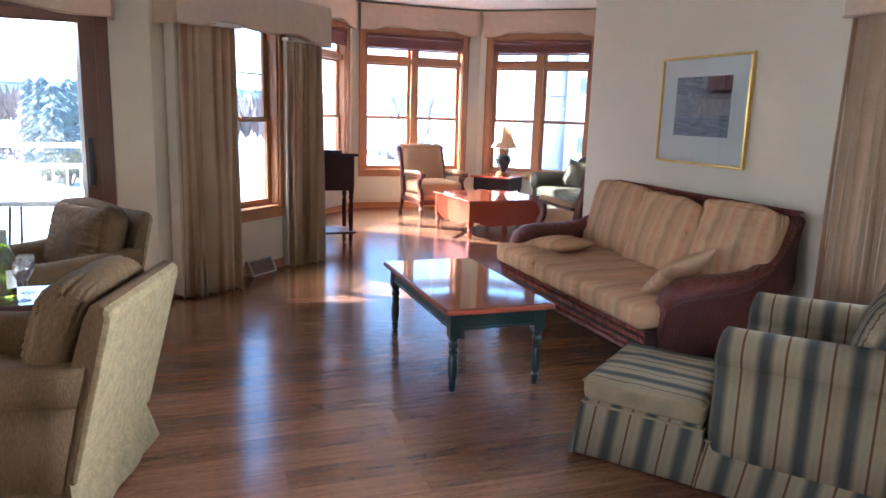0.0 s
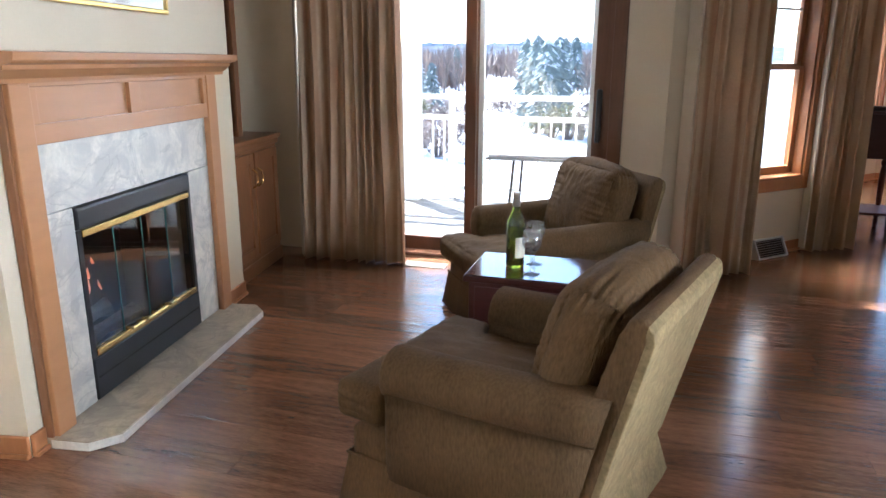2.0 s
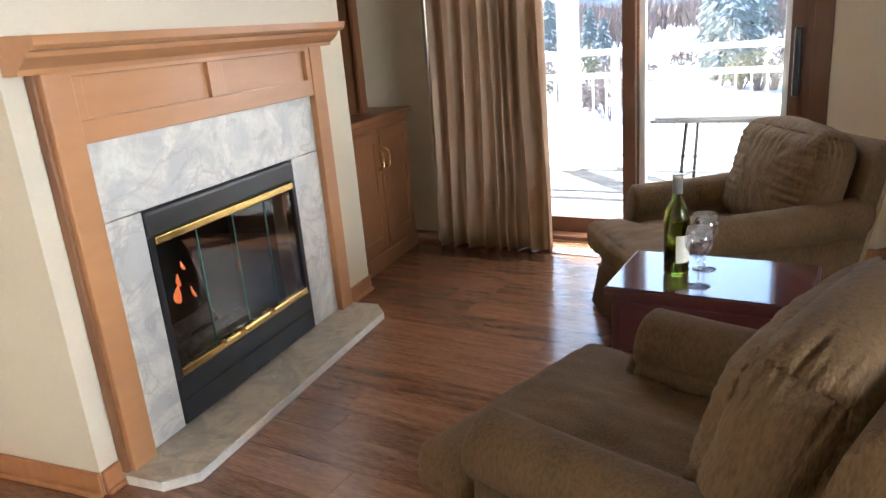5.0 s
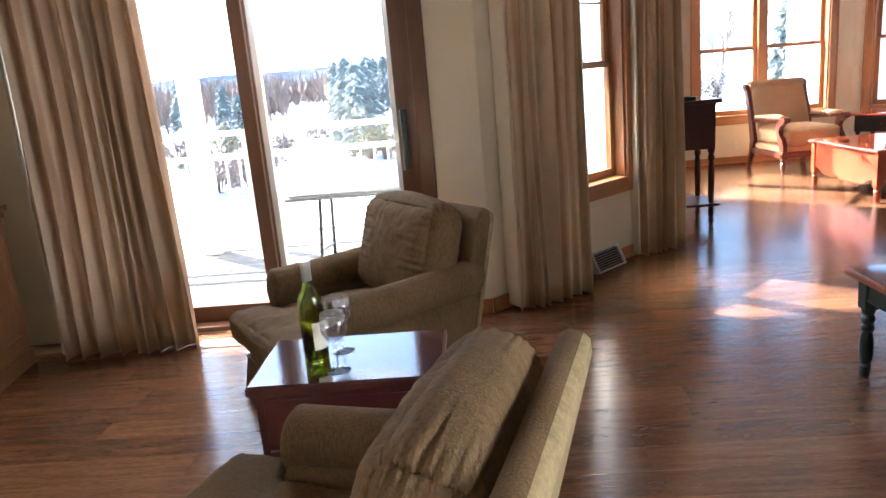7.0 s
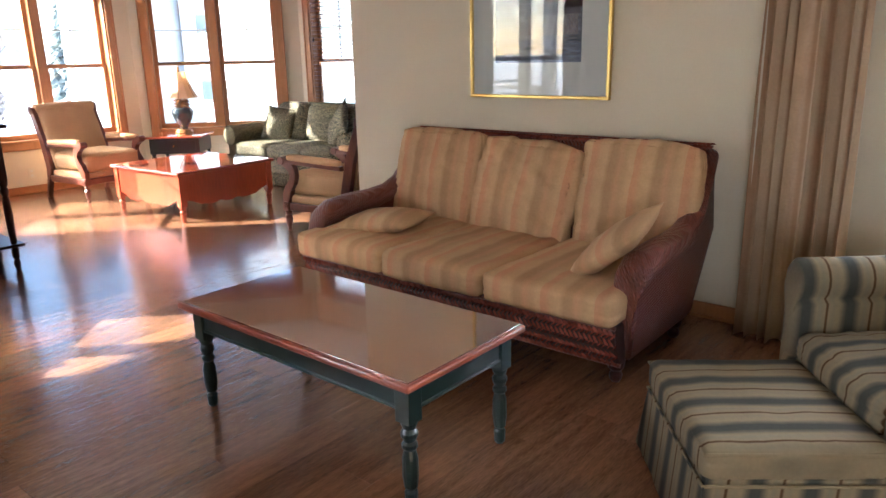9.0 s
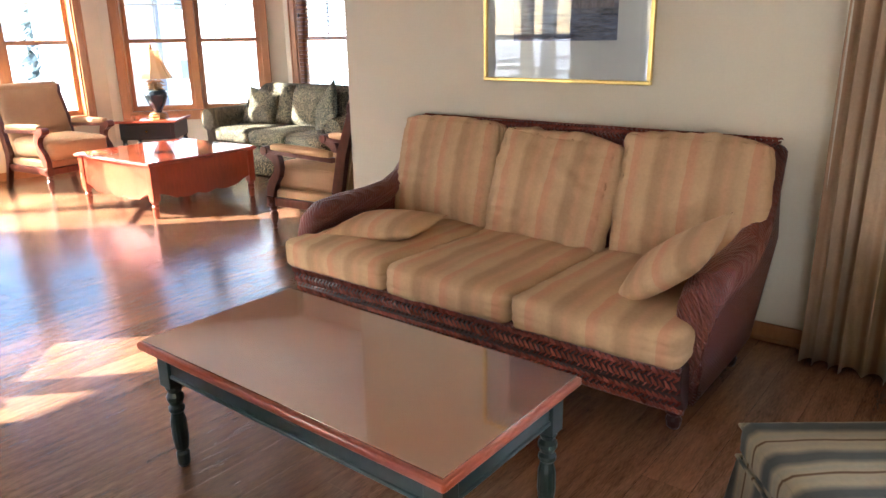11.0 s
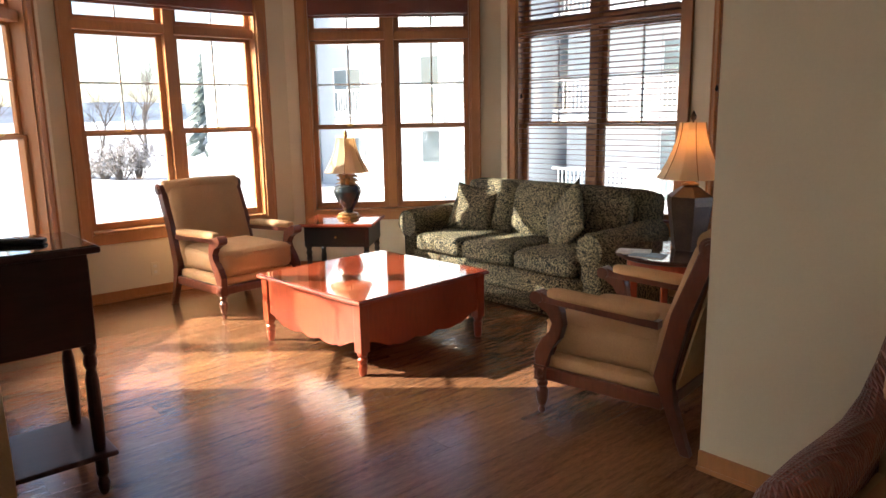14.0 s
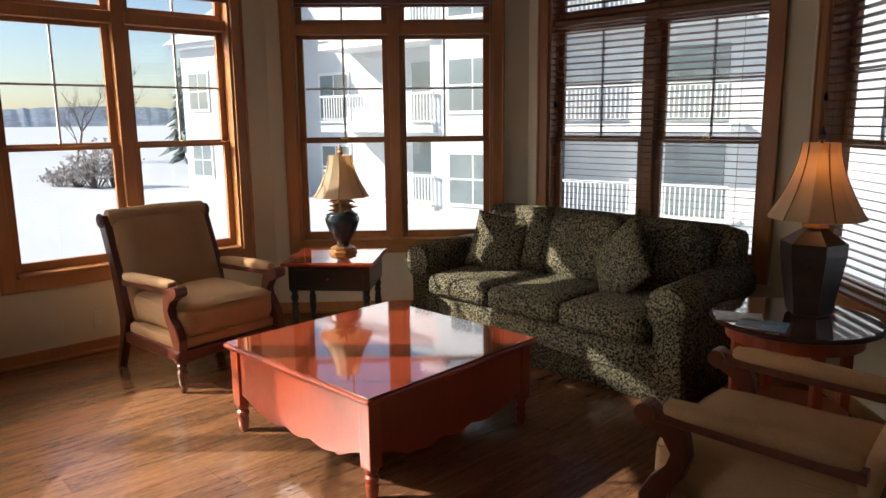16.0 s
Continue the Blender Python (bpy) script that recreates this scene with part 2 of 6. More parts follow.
def baseboard(p, q, s0=0.0, s1=None, h=0.085):
    m, length = along(p, q)
    bm = bmesh.new()
    s1 = length if s1 is None else s1
    block(bm, (s0, 0.001, 0.0), (s1, 0.016, h), 0.005)
    block(bm, (s0, 0.014, 0.0), (s1, 0.028, 0.02), 0.006)
    tagged(part("baseboard", bm, OAK, m=m), "stained oak baseboard", "baseboard", kind="structure")


BRASS = material("brass", (0.62, 0.42, 0.14), 0.25, 1.0, vary=0.05)
bays = [("wall_bay_east", P5, P4), ("wall_bay_north", P4, P3), ("wall_bay_northwest", P3, P2), ("wall_bay_west", P2, P1), ("wall_bay_southwest", P1, P0)]
BAYSHIFT = {1: (0.0, 0.05), 2: (0.06, 0.02), 3: (0.05, 0.03)}


def bay_span(k, length):
    """Where the opening of a bay window begins and ends along its wall."""
    lo, hi = BAYSHIFT.get(k, (0.0, 0.0))
    return length / 2 - 0.775 + lo, length / 2 + 0.775 + hi


for k, (name, p, q) in enumerate(bays):
    L = (Vector(q) - Vector(p)).length
    s0, s1 = bay_span(k, L)
    wall(name, p, q, [(s0, s1, *BAYZ)])
    window("window_%d" % (k + 1), p, q, s0, s1, *BAYZ, transom=2.14)
    baseboard(p, q)
wall("wall_partition_return", Q, P5)
wall("wall_south_of_bay", P0, B)
wall("wall_window", B, A, [(0.42, 1.32, 0.56, 2.14)])
window("window_6", B, A, 0.42, 1.32, 0.56, 2.14, units=1, meet=1.345)
baseboard(B, A)
wall("wall_slider", A, C1, [(0.35, 2.2, 0.0, 2.08)])
wall("wall_back", C1, C2)
# Opening and window here are unseen, added to let fill light in.
wall("wall_entry", C2, E1, [(0.9, 2.5, 0.56, 2.14)])
window("window_8", C2, E1, 0.9, 2.5, 0.56, 2.14, units=2, meet=1.36)
wall("wall_east", E1, E2)
wall("wall_sofa", E2, Q, [(1.8, 3.4, 0.56, 2.14)])
window("window_7", E2, Q, 1.8, 3.4, 0.56, 2.14, units=2, meet=1.36)
baseboard(E2, Q)
baseboard(A, C1, 0.0, 0.26)
baseboard(C1, C2)

# ---- ground ----
bm = bmesh.new()
bmesh.ops.create_grid(bm, x_segments=2, y_segments=2, size=3000)
bmesh.ops.transform(bm, matrix=Matrix.Translation((0, 0, -1.3)), verts=bm.verts)
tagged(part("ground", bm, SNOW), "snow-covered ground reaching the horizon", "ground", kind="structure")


# ---- fabrics, woods and stones ----
def stripes(name, colors, width, axis=0, rough=0.85, bump=0.25, soft=0.12):
    """Woven stripes across one axis of the piece: colours in turn, each as wide as its share of width."""
    m = material(name, (0.5, 0.5, 0.5), rough, vary=0.1, bump=bump, bump_scale=420, spec=0.2)
    nt = m.node_tree
    b = nt.nodes["Principled BSDF"]
    co, sep = nt.nodes.new("ShaderNodeTexCoord"), nt.nodes.new("ShaderNodeSeparateXYZ")
    nt.links.new(co.outputs["Object"], sep.inputs[0])
    div, fr = nt.nodes.new("ShaderNodeMath"), nt.nodes.new("ShaderNodeMath")
    div.operation, fr.operation = "MULTIPLY_ADD", "FRACT"
    div.inputs[1].default_value, div.inputs[2].default_value = 1 / width, 10.0
    if axis == 3:
        both = nt.nodes.new("ShaderNodeMath")
        nt.links.new(sep.outputs[0], both.inputs[0])
        nt.links.new(sep.outputs[1], both.inputs[1])
        nt.links.new(both.outputs[0], div.inputs[0])
    else:
        nt.links.new(sep.outputs[axis], div.inputs[0])
    nt.links.new(div.outputs[0], fr.inputs[0])
    ramp = nt.nodes.new("ShaderNodeValToRGB")
    el = ramp.color_ramp.elements
    n = 0
    for at, c in colors:
        e = el[n] if n < 2 else el.new(at)
        e.position, e.color = at, (*c, 1)
        n += 1
    nt.links.new(fr.outputs[0], ramp.inputs[0])
    old = b.inputs["Base Color"].links[0].from_socket
    mul = nt.nodes.new("ShaderNodeMix")
    mul.data_type, mul.blend_type = "RGBA", "MULTIPLY"
    mul.inputs["Factor"].default_value = 1.0
    gain = nt.nodes.new("ShaderNodeMix")
    gain.data_type, gain.blend_type = "RGBA", "MULTIPLY"
    gain.inputs["Factor"].default_value = 1.0
    gain.inputs["B"].default_value = (2, 2, 2, 1)
    nt.links.new(old, gain.inputs["A"])
    nt.links.new(ramp.outputs[0], mul.inputs["A"])
    nt.links.new(gain.outputs["Result"], mul.inputs["B"])
    nt.links.new(mul.outputs["Result"], b.inputs["Base Color"])
    return m


def leafy(name, dark, light, scale, rough=0.9):
    """A dense jacquard of short curved strokes."""
    m = material(name, dark, rough, vary=0.2, bump=0.3, bump_scale=300, spec=0.15)
    nt = m.node_tree
    b = nt.nodes["Principled BSDF"]
    co, ns, fold, cut, ramp, mix = [nt.nodes.new(k) for k in ("ShaderNodeTexCoord", "ShaderNodeTexNoise", "ShaderNodeMath", "ShaderNodeTexNoise", "ShaderNodeValToRGB", "ShaderNodeMix")]
    ns.inputs["Scale"].default_value, ns.inputs["Detail"].default_value, ns.inputs["Distortion"].default_value = scale, 0, 1.2
    cut.inputs["Scale"].default_value, cut.inputs["Detail"].default_value = scale * 1.3, 0
    nt.links.new(co.outputs["Object"], ns.inputs["Vector"])
    nt.links.new(co.outputs["Object"], cut.inputs["Vector"])
    fold.operation, fold.inputs[1].default_value = "PINGPONG", 0.06
    nt.links.new(ns.outputs["Fac"], fold.inputs[0])
    gate = nt.nodes.new("ShaderNodeMath")
    gate.operation = "MULTIPLY"
    nt.links.new(fold.outputs[0], gate.inputs[0])
    nt.links.new(cut.outputs["Fac"], gate.inputs[1])
    ramp.color_ramp.elements[0].position, ramp.color_ramp.elements[1].position = 0.018, 0.023
    nt.links.new(gate.outputs[0], ramp.inputs[0])
    mix.data_type = "RGBA"
    mix.inputs["B"].default_value = (*light, 1)
    nt.links.new(ramp.outputs[0], mix.inputs["Factor"])
    nt.links.new(b.inputs["Base Color"].links[0].from_socket, mix.inputs["A"])
    nt.links.new(mix.outputs["Result"], b.inputs["Base Color"])
    return m


def woven(name, color, scale):
    """Wicker: strands over and under one another, as relief and as lighter ridges."""
    m = material(name, color, 0.33, vary=0.35, scale=9, spec=0.6)
    nt = m.node_tree
    b = nt.nodes["Principled BSDF"]
    co = nt.nodes.new("ShaderNodeTexCoord")
    waves = []
    for way, ang in (("X", 38), ("X", -38)):
        mp, w = nt.nodes.new("ShaderNodeMapping"), nt.nodes.new("ShaderNodeTexWave")
        mp.inputs["Rotation"].default_value = (radians(ang), radians(ang), radians(ang))
        w.inputs["Scale"].default_value = scale
        nt.links.new(co.outputs["Object"], mp.inputs[0])
        nt.links.new(mp.outputs[0], w.inputs["Vector"])
        waves.append(w)
    mx = nt.nodes.new("ShaderNodeMath")
    mx.operation = "MAXIMUM"
    nt.links.new(waves[0].outputs["Fac"], mx.inputs[0])
    nt.links.new(waves[1].outputs["Fac"], mx.inputs[1])
    bn = nt.nodes.new("ShaderNodeBump")
    bn.inputs["Strength"].default_value, bn.inputs["Distance"].default_value = 0.9, 0.008
    nt.links.new(mx.outputs[0], bn.inputs["Height"])
    nt.links.new(bn.outputs[0], b.inputs["Normal"])
    return m


def marble(name, base, vein, scale):
    """Clouded stone with drifting soft veins."""
    m = material(name, base, 0.28, vary=0.16, scale=scale * 1.6, fine=scale * 14, spec=0.5)
    nt = m.node_tree
    b = nt.nodes["Principled BSDF"]
    co, w, ramp, mix = [nt.nodes.new(k) for k in ("ShaderNodeTexCoord", "ShaderNodeTexNoise", "ShaderNodeValToRGB", "ShaderNodeMix")]
    w.inputs["Scale"].default_value, w.inputs["Distortion"].default_value, w.inputs["Detail"].default_value = scale, 2.2, 9
    w.inputs["Roughness"].default_value = 0.62
    ramp.color_ramp.elements[0].position, ramp.color_ramp.elements[1].position = 0.42, 0.58
    fine, near, line = [nt.nodes.new(k) for k in ("ShaderNodeTexNoise", "ShaderNodeMath", "ShaderNodeMapRange")]
    fine.inputs["Scale"].default_value, fine.inputs["Distortion"].default_value, fine.inputs["Detail"].default_value = scale * 0.7, 1.6, 6
    nt.links.new(co.outputs["Object"], fine.inputs["Vector"])
    near.operation = "PINGPONG"
    near.inputs[1].default_value = 0.11
    nt.links.new(fine.outputs["Fac"], near.inputs[0])
    line.inputs["From Min"].default_value, line.inputs["From Max"].default_value = 0.0, 0.02
    line.inputs["To Min"].default_value, line.inputs["To Max"].default_value = 0.55, 0.0
    nt.links.new(near.outputs[0], line.inputs["Value"])
    rust = nt.nodes.new("ShaderNodeMix")
    rust.data_type = "RGBA"
    rust.inputs["B"].default_value = (*[c * 0.72 for c in vein], 1)
    mix.data_type = "RGBA"
    mix.inputs["B"].default_value = (*vein, 1)
    nt.links.new(co.outputs["Object"], w.inputs["Vector"])
    nt.links.new(w.outputs["Fac"], ramp.inputs[0])
    nt.links.new(ramp.outputs[0], mix.inputs["Factor"])
    nt.links.new(b.inputs["Base Color"].links[0].from_socket, mix.inputs["A"])
    nt.links.new(mix.outputs["Result"], rust.inputs["A"])
    nt.links.new(line.outputs[0], rust.inputs["Factor"])
    nt.links.new(rust.outputs["Result"], b.inputs["Base Color"])
    return m


OLIVE = material("olive_chenille", (0.104, 0.061, 0.025), 0.85, vary=0.4, scale=6, fine=140, bump=0.8, bump_scale=200, spec=0.2, stretch=(1, 1, 0.3))
OLIVEBACK = material("pale_olive_brocade", (0.225, 0.165, 0.078), 0.8, vary=0.35, scale=28, fine=90, bump=0.3, bump_scale=300, spec=0.25)
CURTAIN = stripes("gold_brown_satin_stripe", [(0.0, (0.515, 0.376, 0.251)), (0.22, (0.493, 0.353, 0.228)), (0.3, (0.347, 0.217, 0.131)), (0.42, (0.370, 0.228, 0.137)), (0.5, (0.526, 0.399, 0.274)), (0.62, (0.560, 0.433, 0.296)), (0.7, (0.403, 0.262, 0.160)), (0.8, (0.426, 0.285, 0.177)), (0.9, (0.515, 0.376, 0.251))], 0.13, 0, rough=0.5, bump=0.1)
LINING = material("curtain_lining", (0.62, 0.57, 0.47), 0.8, vary=0.05)
VALANCE = material("cream_valance_fabric", (0.54, 0.40, 0.285), 0.7, vary=0.09, scale=14, fine=70, bump=0.12, bump_scale=300, spec=0.25)
PIPING = material("valance_piping", (0.40, 0.28, 0.19), 0.7, vary=0.1)
GREEN = material("dark_green_paint", (0.009, 0.022, 0.02), 0.28, vary=0.2, coat=0.3)
CHERRY = material("cherry_veneer", (0.26, 0.055, 0.022), 0.3, vary=0.2, scale=4, fine=50, stretch=(1, 0.12, 1), coat=0.3)
MAHOG = material("dark_mahogany", (0.045, 0.012, 0.009), 0.38, vary=0.3, scale=5, fine=60, stretch=(1, 0.15, 1), coat=0.05, spec=0.3)
ENDRED = material("deep_red_mahogany", (0.05, 0.01, 0.009), 0.33, vary=0.25, scale=5, fine=60, stretch=(1, 0.15, 1), coat=0.15)
REDWOOD = material("red_cherry_wood", (0.29, 0.045, 0.015), 0.32, vary=0.18, scale=4, fine=50, stretch=(1, 1, 0.2), coat=0.25)
SHEEN = material("polished_tabletop", (0.22, 0.075, 0.03), 0.04, vary=0.15, scale=5, fine=50, stretch=(0.15, 1, 1), spec=1.0, coat=1.0)
REDTOP = material("polished_red_tabletop", (0.30, 0.05, 0.02), 0.035, vary=0.15, scale=5, fine=50, stretch=(1, 0.15, 1), spec=1.0, coat=1.0)
for top in (SHEEN, REDTOP):
    top.node_tree.nodes["Principled BSDF"].inputs["Coat IOR"].default_value = 2.0
    top.node_tree.nodes["Principled BSDF"].inputs["IOR"].default_value = 1.7
WICKER = woven("red_brown_wicker", (0.15, 0.034, 0.019), 26)
PEACH = stripes("peach_striped_cotton", [(0.0, (0.50, 0.262, 0.142)), (0.10, (0.50, 0.262, 0.142)), (0.2, (0.49, 0.31, 0.165)), (0.36, (0.50, 0.325, 0.175)), (0.46, (0.385, 0.235, 0.122)), (0.58, (0.39, 0.24, 0.125)), (0.68, (0.48, 0.275, 0.148)), (0.8, (0.44, 0.28, 0.148)), (0.93, (0.51, 0.33, 0.178))], 0.25)
CREAM_T, SLATE_T, MID_T = (0.245, 0.192, 0.115), (0.056, 0.056, 0.048), (0.135, 0.115, 0.078)
TICKS = [(0.0, CREAM_T), (0.1, (0.22, 0.18, 0.115)), (0.2, CREAM_T), (0.235, (0.085, 0.045, 0.018)), (0.262, (0.085, 0.045, 0.018)), (0.29, CREAM_T), (0.4, (0.21, 0.18, 0.12)), (0.48, CREAM_T), (0.56, MID_T), (0.64, SLATE_T), (0.8, SLATE_T), (0.88, MID_T), (0.96, CREAM_T)]
TICKING, TICKING_ARM, TICKING_SKIRT = [stripes("sage_ticking", TICKS, 0.15, ax) for ax in (0, 1, 3)]
MARBLE = marble("grey_tan_marble", (0.62, 0.58, 0.51), (0.46, 0.44, 0.41), 4)
HEARTH = marble("tan_hearth_marble", (0.42, 0.35, 0.25), (0.30, 0.255, 0.19), 5)
BLACK = material("black_enamel", (0.012, 0.012, 0.013), 0.35, vary=0.2)
SOOT = material("sooty_firebrick", (0.03, 0.028, 0.026), 0.9, vary=0.4, scale=14, bump=0.5, bump_scale=40)
LOG = material("ceramic_log", (0.30, 0.26, 0.22), 0.9, vary=0.6, scale=12, fine=60, bump=0.8, bump_scale=50)
DARKGLASS = glass("firebox_glass", (0.55, 0.6, 0.62))
GOLD = material("gold_leaf_frame", (0.70, 0.50, 0.16), 0.28, 1.0, vary=0.1)
MAT = material("cream_mat_board", (0.60, 0.60, 0.56), 0.8, vary=0.02)
PRINT = material("blue_grey_print", (0.20, 0.21, 0.25), 0.8, vary=0.6, scale=7, fine=22, stretch=(1, 1, 3))
PRINT2 = material("russet_print", (0.22, 0.13, 0.12), 0.8, vary=0.6, scale=18, fine=60)
PICGLASS = glass("picture_glass")
SLATMETAL = material("vent_metal", (0.20, 0.16, 0.12), 0.5, vary=0.15)
VENTRIM = material("vent_trim_metal", (0.34, 0.32, 0.28), 0.4, 0.3, vary=0.15)
DARK = material("dark_gap", (0.012, 0.01, 0.009), 0.9)
FLAME = bpy.data.materials.new("gas_flame")
FLAME.use_nodes = True
FLAME.node_tree.nodes["Principled BSDF"].inputs["Emission Color"].default_value = (1.0, 0.17, 0.025, 1)
FLAME.node_tree.nodes["Principled BSDF"].inputs["Emission Strength"].default_value = 0.22


def soft_box(bm, lo, hi, r, n=10, puff=0.0, wrinkle=0.0, seed=0, m=None, pinch=0.0, crease=0.0):
    """An upholstered block: rounded edges, a slight crown and shallow creases."""
    lo, hi = Vector(lo), Vector(hi)
    c, h = (lo + hi) / 2, (hi - lo) / 2
    inner = Vector([max(h[i] - r, 0.001) for i in range(3)])
    seen = {}
    def vert(p):
        key = tuple(round(v, 5) for v in p)
        if key not in seen:
            q = Vector([p[i] * h[i] for i in range(3)])
            k = Vector([max(-inner[i], min(inner[i], q[i])) for i in range(3)])
            d = q - k
            if d.length > 1e-9:
                q = k + d.normalized() * min(r, max(abs(d.x), abs(d.y), abs(d.z)))
            s = (1 - p[0] ** 2) * (1 - p[1] ** 2) + (1 - p[1] ** 2) * (1 - p[2] ** 2) + (1 - p[0] ** 2) * (1 - p[2] ** 2)
            out = Vector([q[i] / max(h[i], 1e-6) for i in range(3)])
            big = max(range(3), key=lambda i: abs(p[i]))
            nrm = Vector((0, 0, 0))
            nrm[big] = 1 if p[big] > 0 else -1
            q += nrm * (puff * s + wrinkle * noise.noise(Vector((q.x * 6 + seed, q.y * 9, q.z * 5 + seed))) + wrinkle * 0.6 * noise.noise(Vector((q.x * 22, q.y * 14 + seed, q.z * 22))))
            if crease:
                a, b = [i for i in range(3) if i != big]
                if abs(p[a]) < abs(p[b]):
                    a, b = b, a
                run = 1.2 * noise.noise(Vector((q[b] * 62 + seed * 3, q[a] * 4, seed + big))) + 0.25 * noise.noise(Vector((q[b] * 15 + q[a] * 9, seed * 2.0, big)))
                q -= nrm * crease * abs(p[a]) ** 2.6 * max(0.0, run + 0.2) * (1 - 0.5 * abs(p[b]) ** 6)
            if pinch:
                q.z -= pinch * (abs(p[0]) ** 4) * h.z * p[2]
            seen[key] = bm.verts.new(q + c)
        return seen[key]
    g = [-1 + 2 * k / n for k in range(n + 1)]
    for ax in range(3):
        for sgn in (-1, 1):
            for i in range(n):
                for j in range(n):
                    def P(u, v):
                        p = [0, 0, 0]
                        p[ax], p[(ax + 1) % 3], p[(ax + 2) % 3] = sgn, u, v
                        return p
                    f = [vert(P(g[i], g[j])), vert(P(g[i + 1], g[j])), vert(P(g[i + 1], g[j + 1])), vert(P(g[i], g[j + 1]))]
                    bm.faces.new(f if sgn > 0 else f[::-1])
    vs = list(seen.values())
    if m is not None:
        bmesh.ops.transform(bm, matrix=m, verts=vs)
    return vs


def soft(lo, hi, r, **kw):
    bm = bmesh.new()
    soft_box(bm, lo, hi, r, **kw)
    return bm


def tube(bm, pts, r, n=6, close=False):
    """A round cord or bar through points."""
    pts = [Vector(p) for p in pts]
    rings = []
    for k, p in enumerate(pts):
        d = (pts[min(k + 1, len(pts) - 1)] - pts[max(k - 1, 0)]).normalized()
        a = d.cross(Vector((0, 0, 1)) if abs(d.z) < 0.9 else Vector((1, 0, 0))).normalized()
        b = d.cross(a)
        rad = r[k] if isinstance(r, (list, tuple)) else r
        rings.append([bm.verts.new(p + rad * (a * math.cos(2 * math.pi * i / n) + b * math.sin(2 * math.pi * i / n))) for i in range(n)])
    for a, b in zip(rings, rings[1:]):
        for i in range(n):
            bm.faces.new((a[i], a[(i + 1) % n], b[(i + 1) % n], b[i]))
    bm.faces.new(rings[0][::-1])
    bm.faces.new(rings[-1])
    return bm


def tubed(pts, r, n=6):
    return tube(bmesh.new(), pts, r, n)


def pillow(w, d, h, seed=0, n=14, wrinkle=0.006):
    """A loose cushion with pointed corners and a seam."""
    bm = bmesh.new()
    g = [-1 + 2 * k / n for k in range(n + 1)]
    rows = {}
    for s in (1, -1):
        for i, u in enumerate(g):
            for j, v in enumerate(g):
                edge = i in (0, n) or j in (0, n)
                if edge and s == -1:
                    rows[s, i, j] = rows[1, i, j]
                    continue
                t = ((1 - abs(u) ** 2.4) * (1 - abs(v) ** 2.4)) ** 0.55
                bow = 1 - 0.07 * (1 - v * v) * abs(u) ** 3 - 0.0
                bow2 = 1 - 0.07 * (1 - u * u) * abs(v) ** 3
                z = s * h / 2 * t + wrinkle * noise.noise(Vector((u * 3 + seed, v * 3, s))) * (t + 0.2)
                rows[s, i, j] = bm.verts.new((u * w / 2 * bow, v * d / 2 * bow2, z))
    for s in (1, -1):
        for i in range(n):
            for j in range(n):
                f = [rows[s, i, j], rows[s, i + 1, j], rows[s, i + 1, j + 1], rows[s, i, j + 1]]
                bm.faces.new(f if s > 0 else f[::-1])
    return bm


def bent(bm, outline, x0, x1, m=None, bevel=0.0):
    """A plate cut to an outline in y and z, from x0 to x1."""
    a, b = [bm.verts.new((x0, y, z)) for y, z in outline], [bm.verts.new((x1, y, z)) for y, z in outline]
    n = len(outline)
    fs = [bm.faces.new(a[::-1]), bm.faces.new(b)]
    for k in range(n):
        fs.append(bm.faces.new((a[k], a[(k + 1) % n], b[(k + 1) % n], b[k])))
    vs = a + b
    if bevel:
        es = list({e for f in fs[:2] for e in f.edges})
        r = bmesh.ops.bevel(bm, geom=es, offset=bevel, segments=3, affect="EDGES", profile=0.5)
        vs = list({v for f in r["faces"] for v in f.verts} | {v for v in vs if v.is_valid})
    bmesh.ops.recalc_face_normals(bm, faces=[f for f in bm.faces if any(v in set(vs) for v in f.verts)])
    if m is not None:
        bmesh.ops.transform(bm, matrix=m, verts=vs)
    return bm


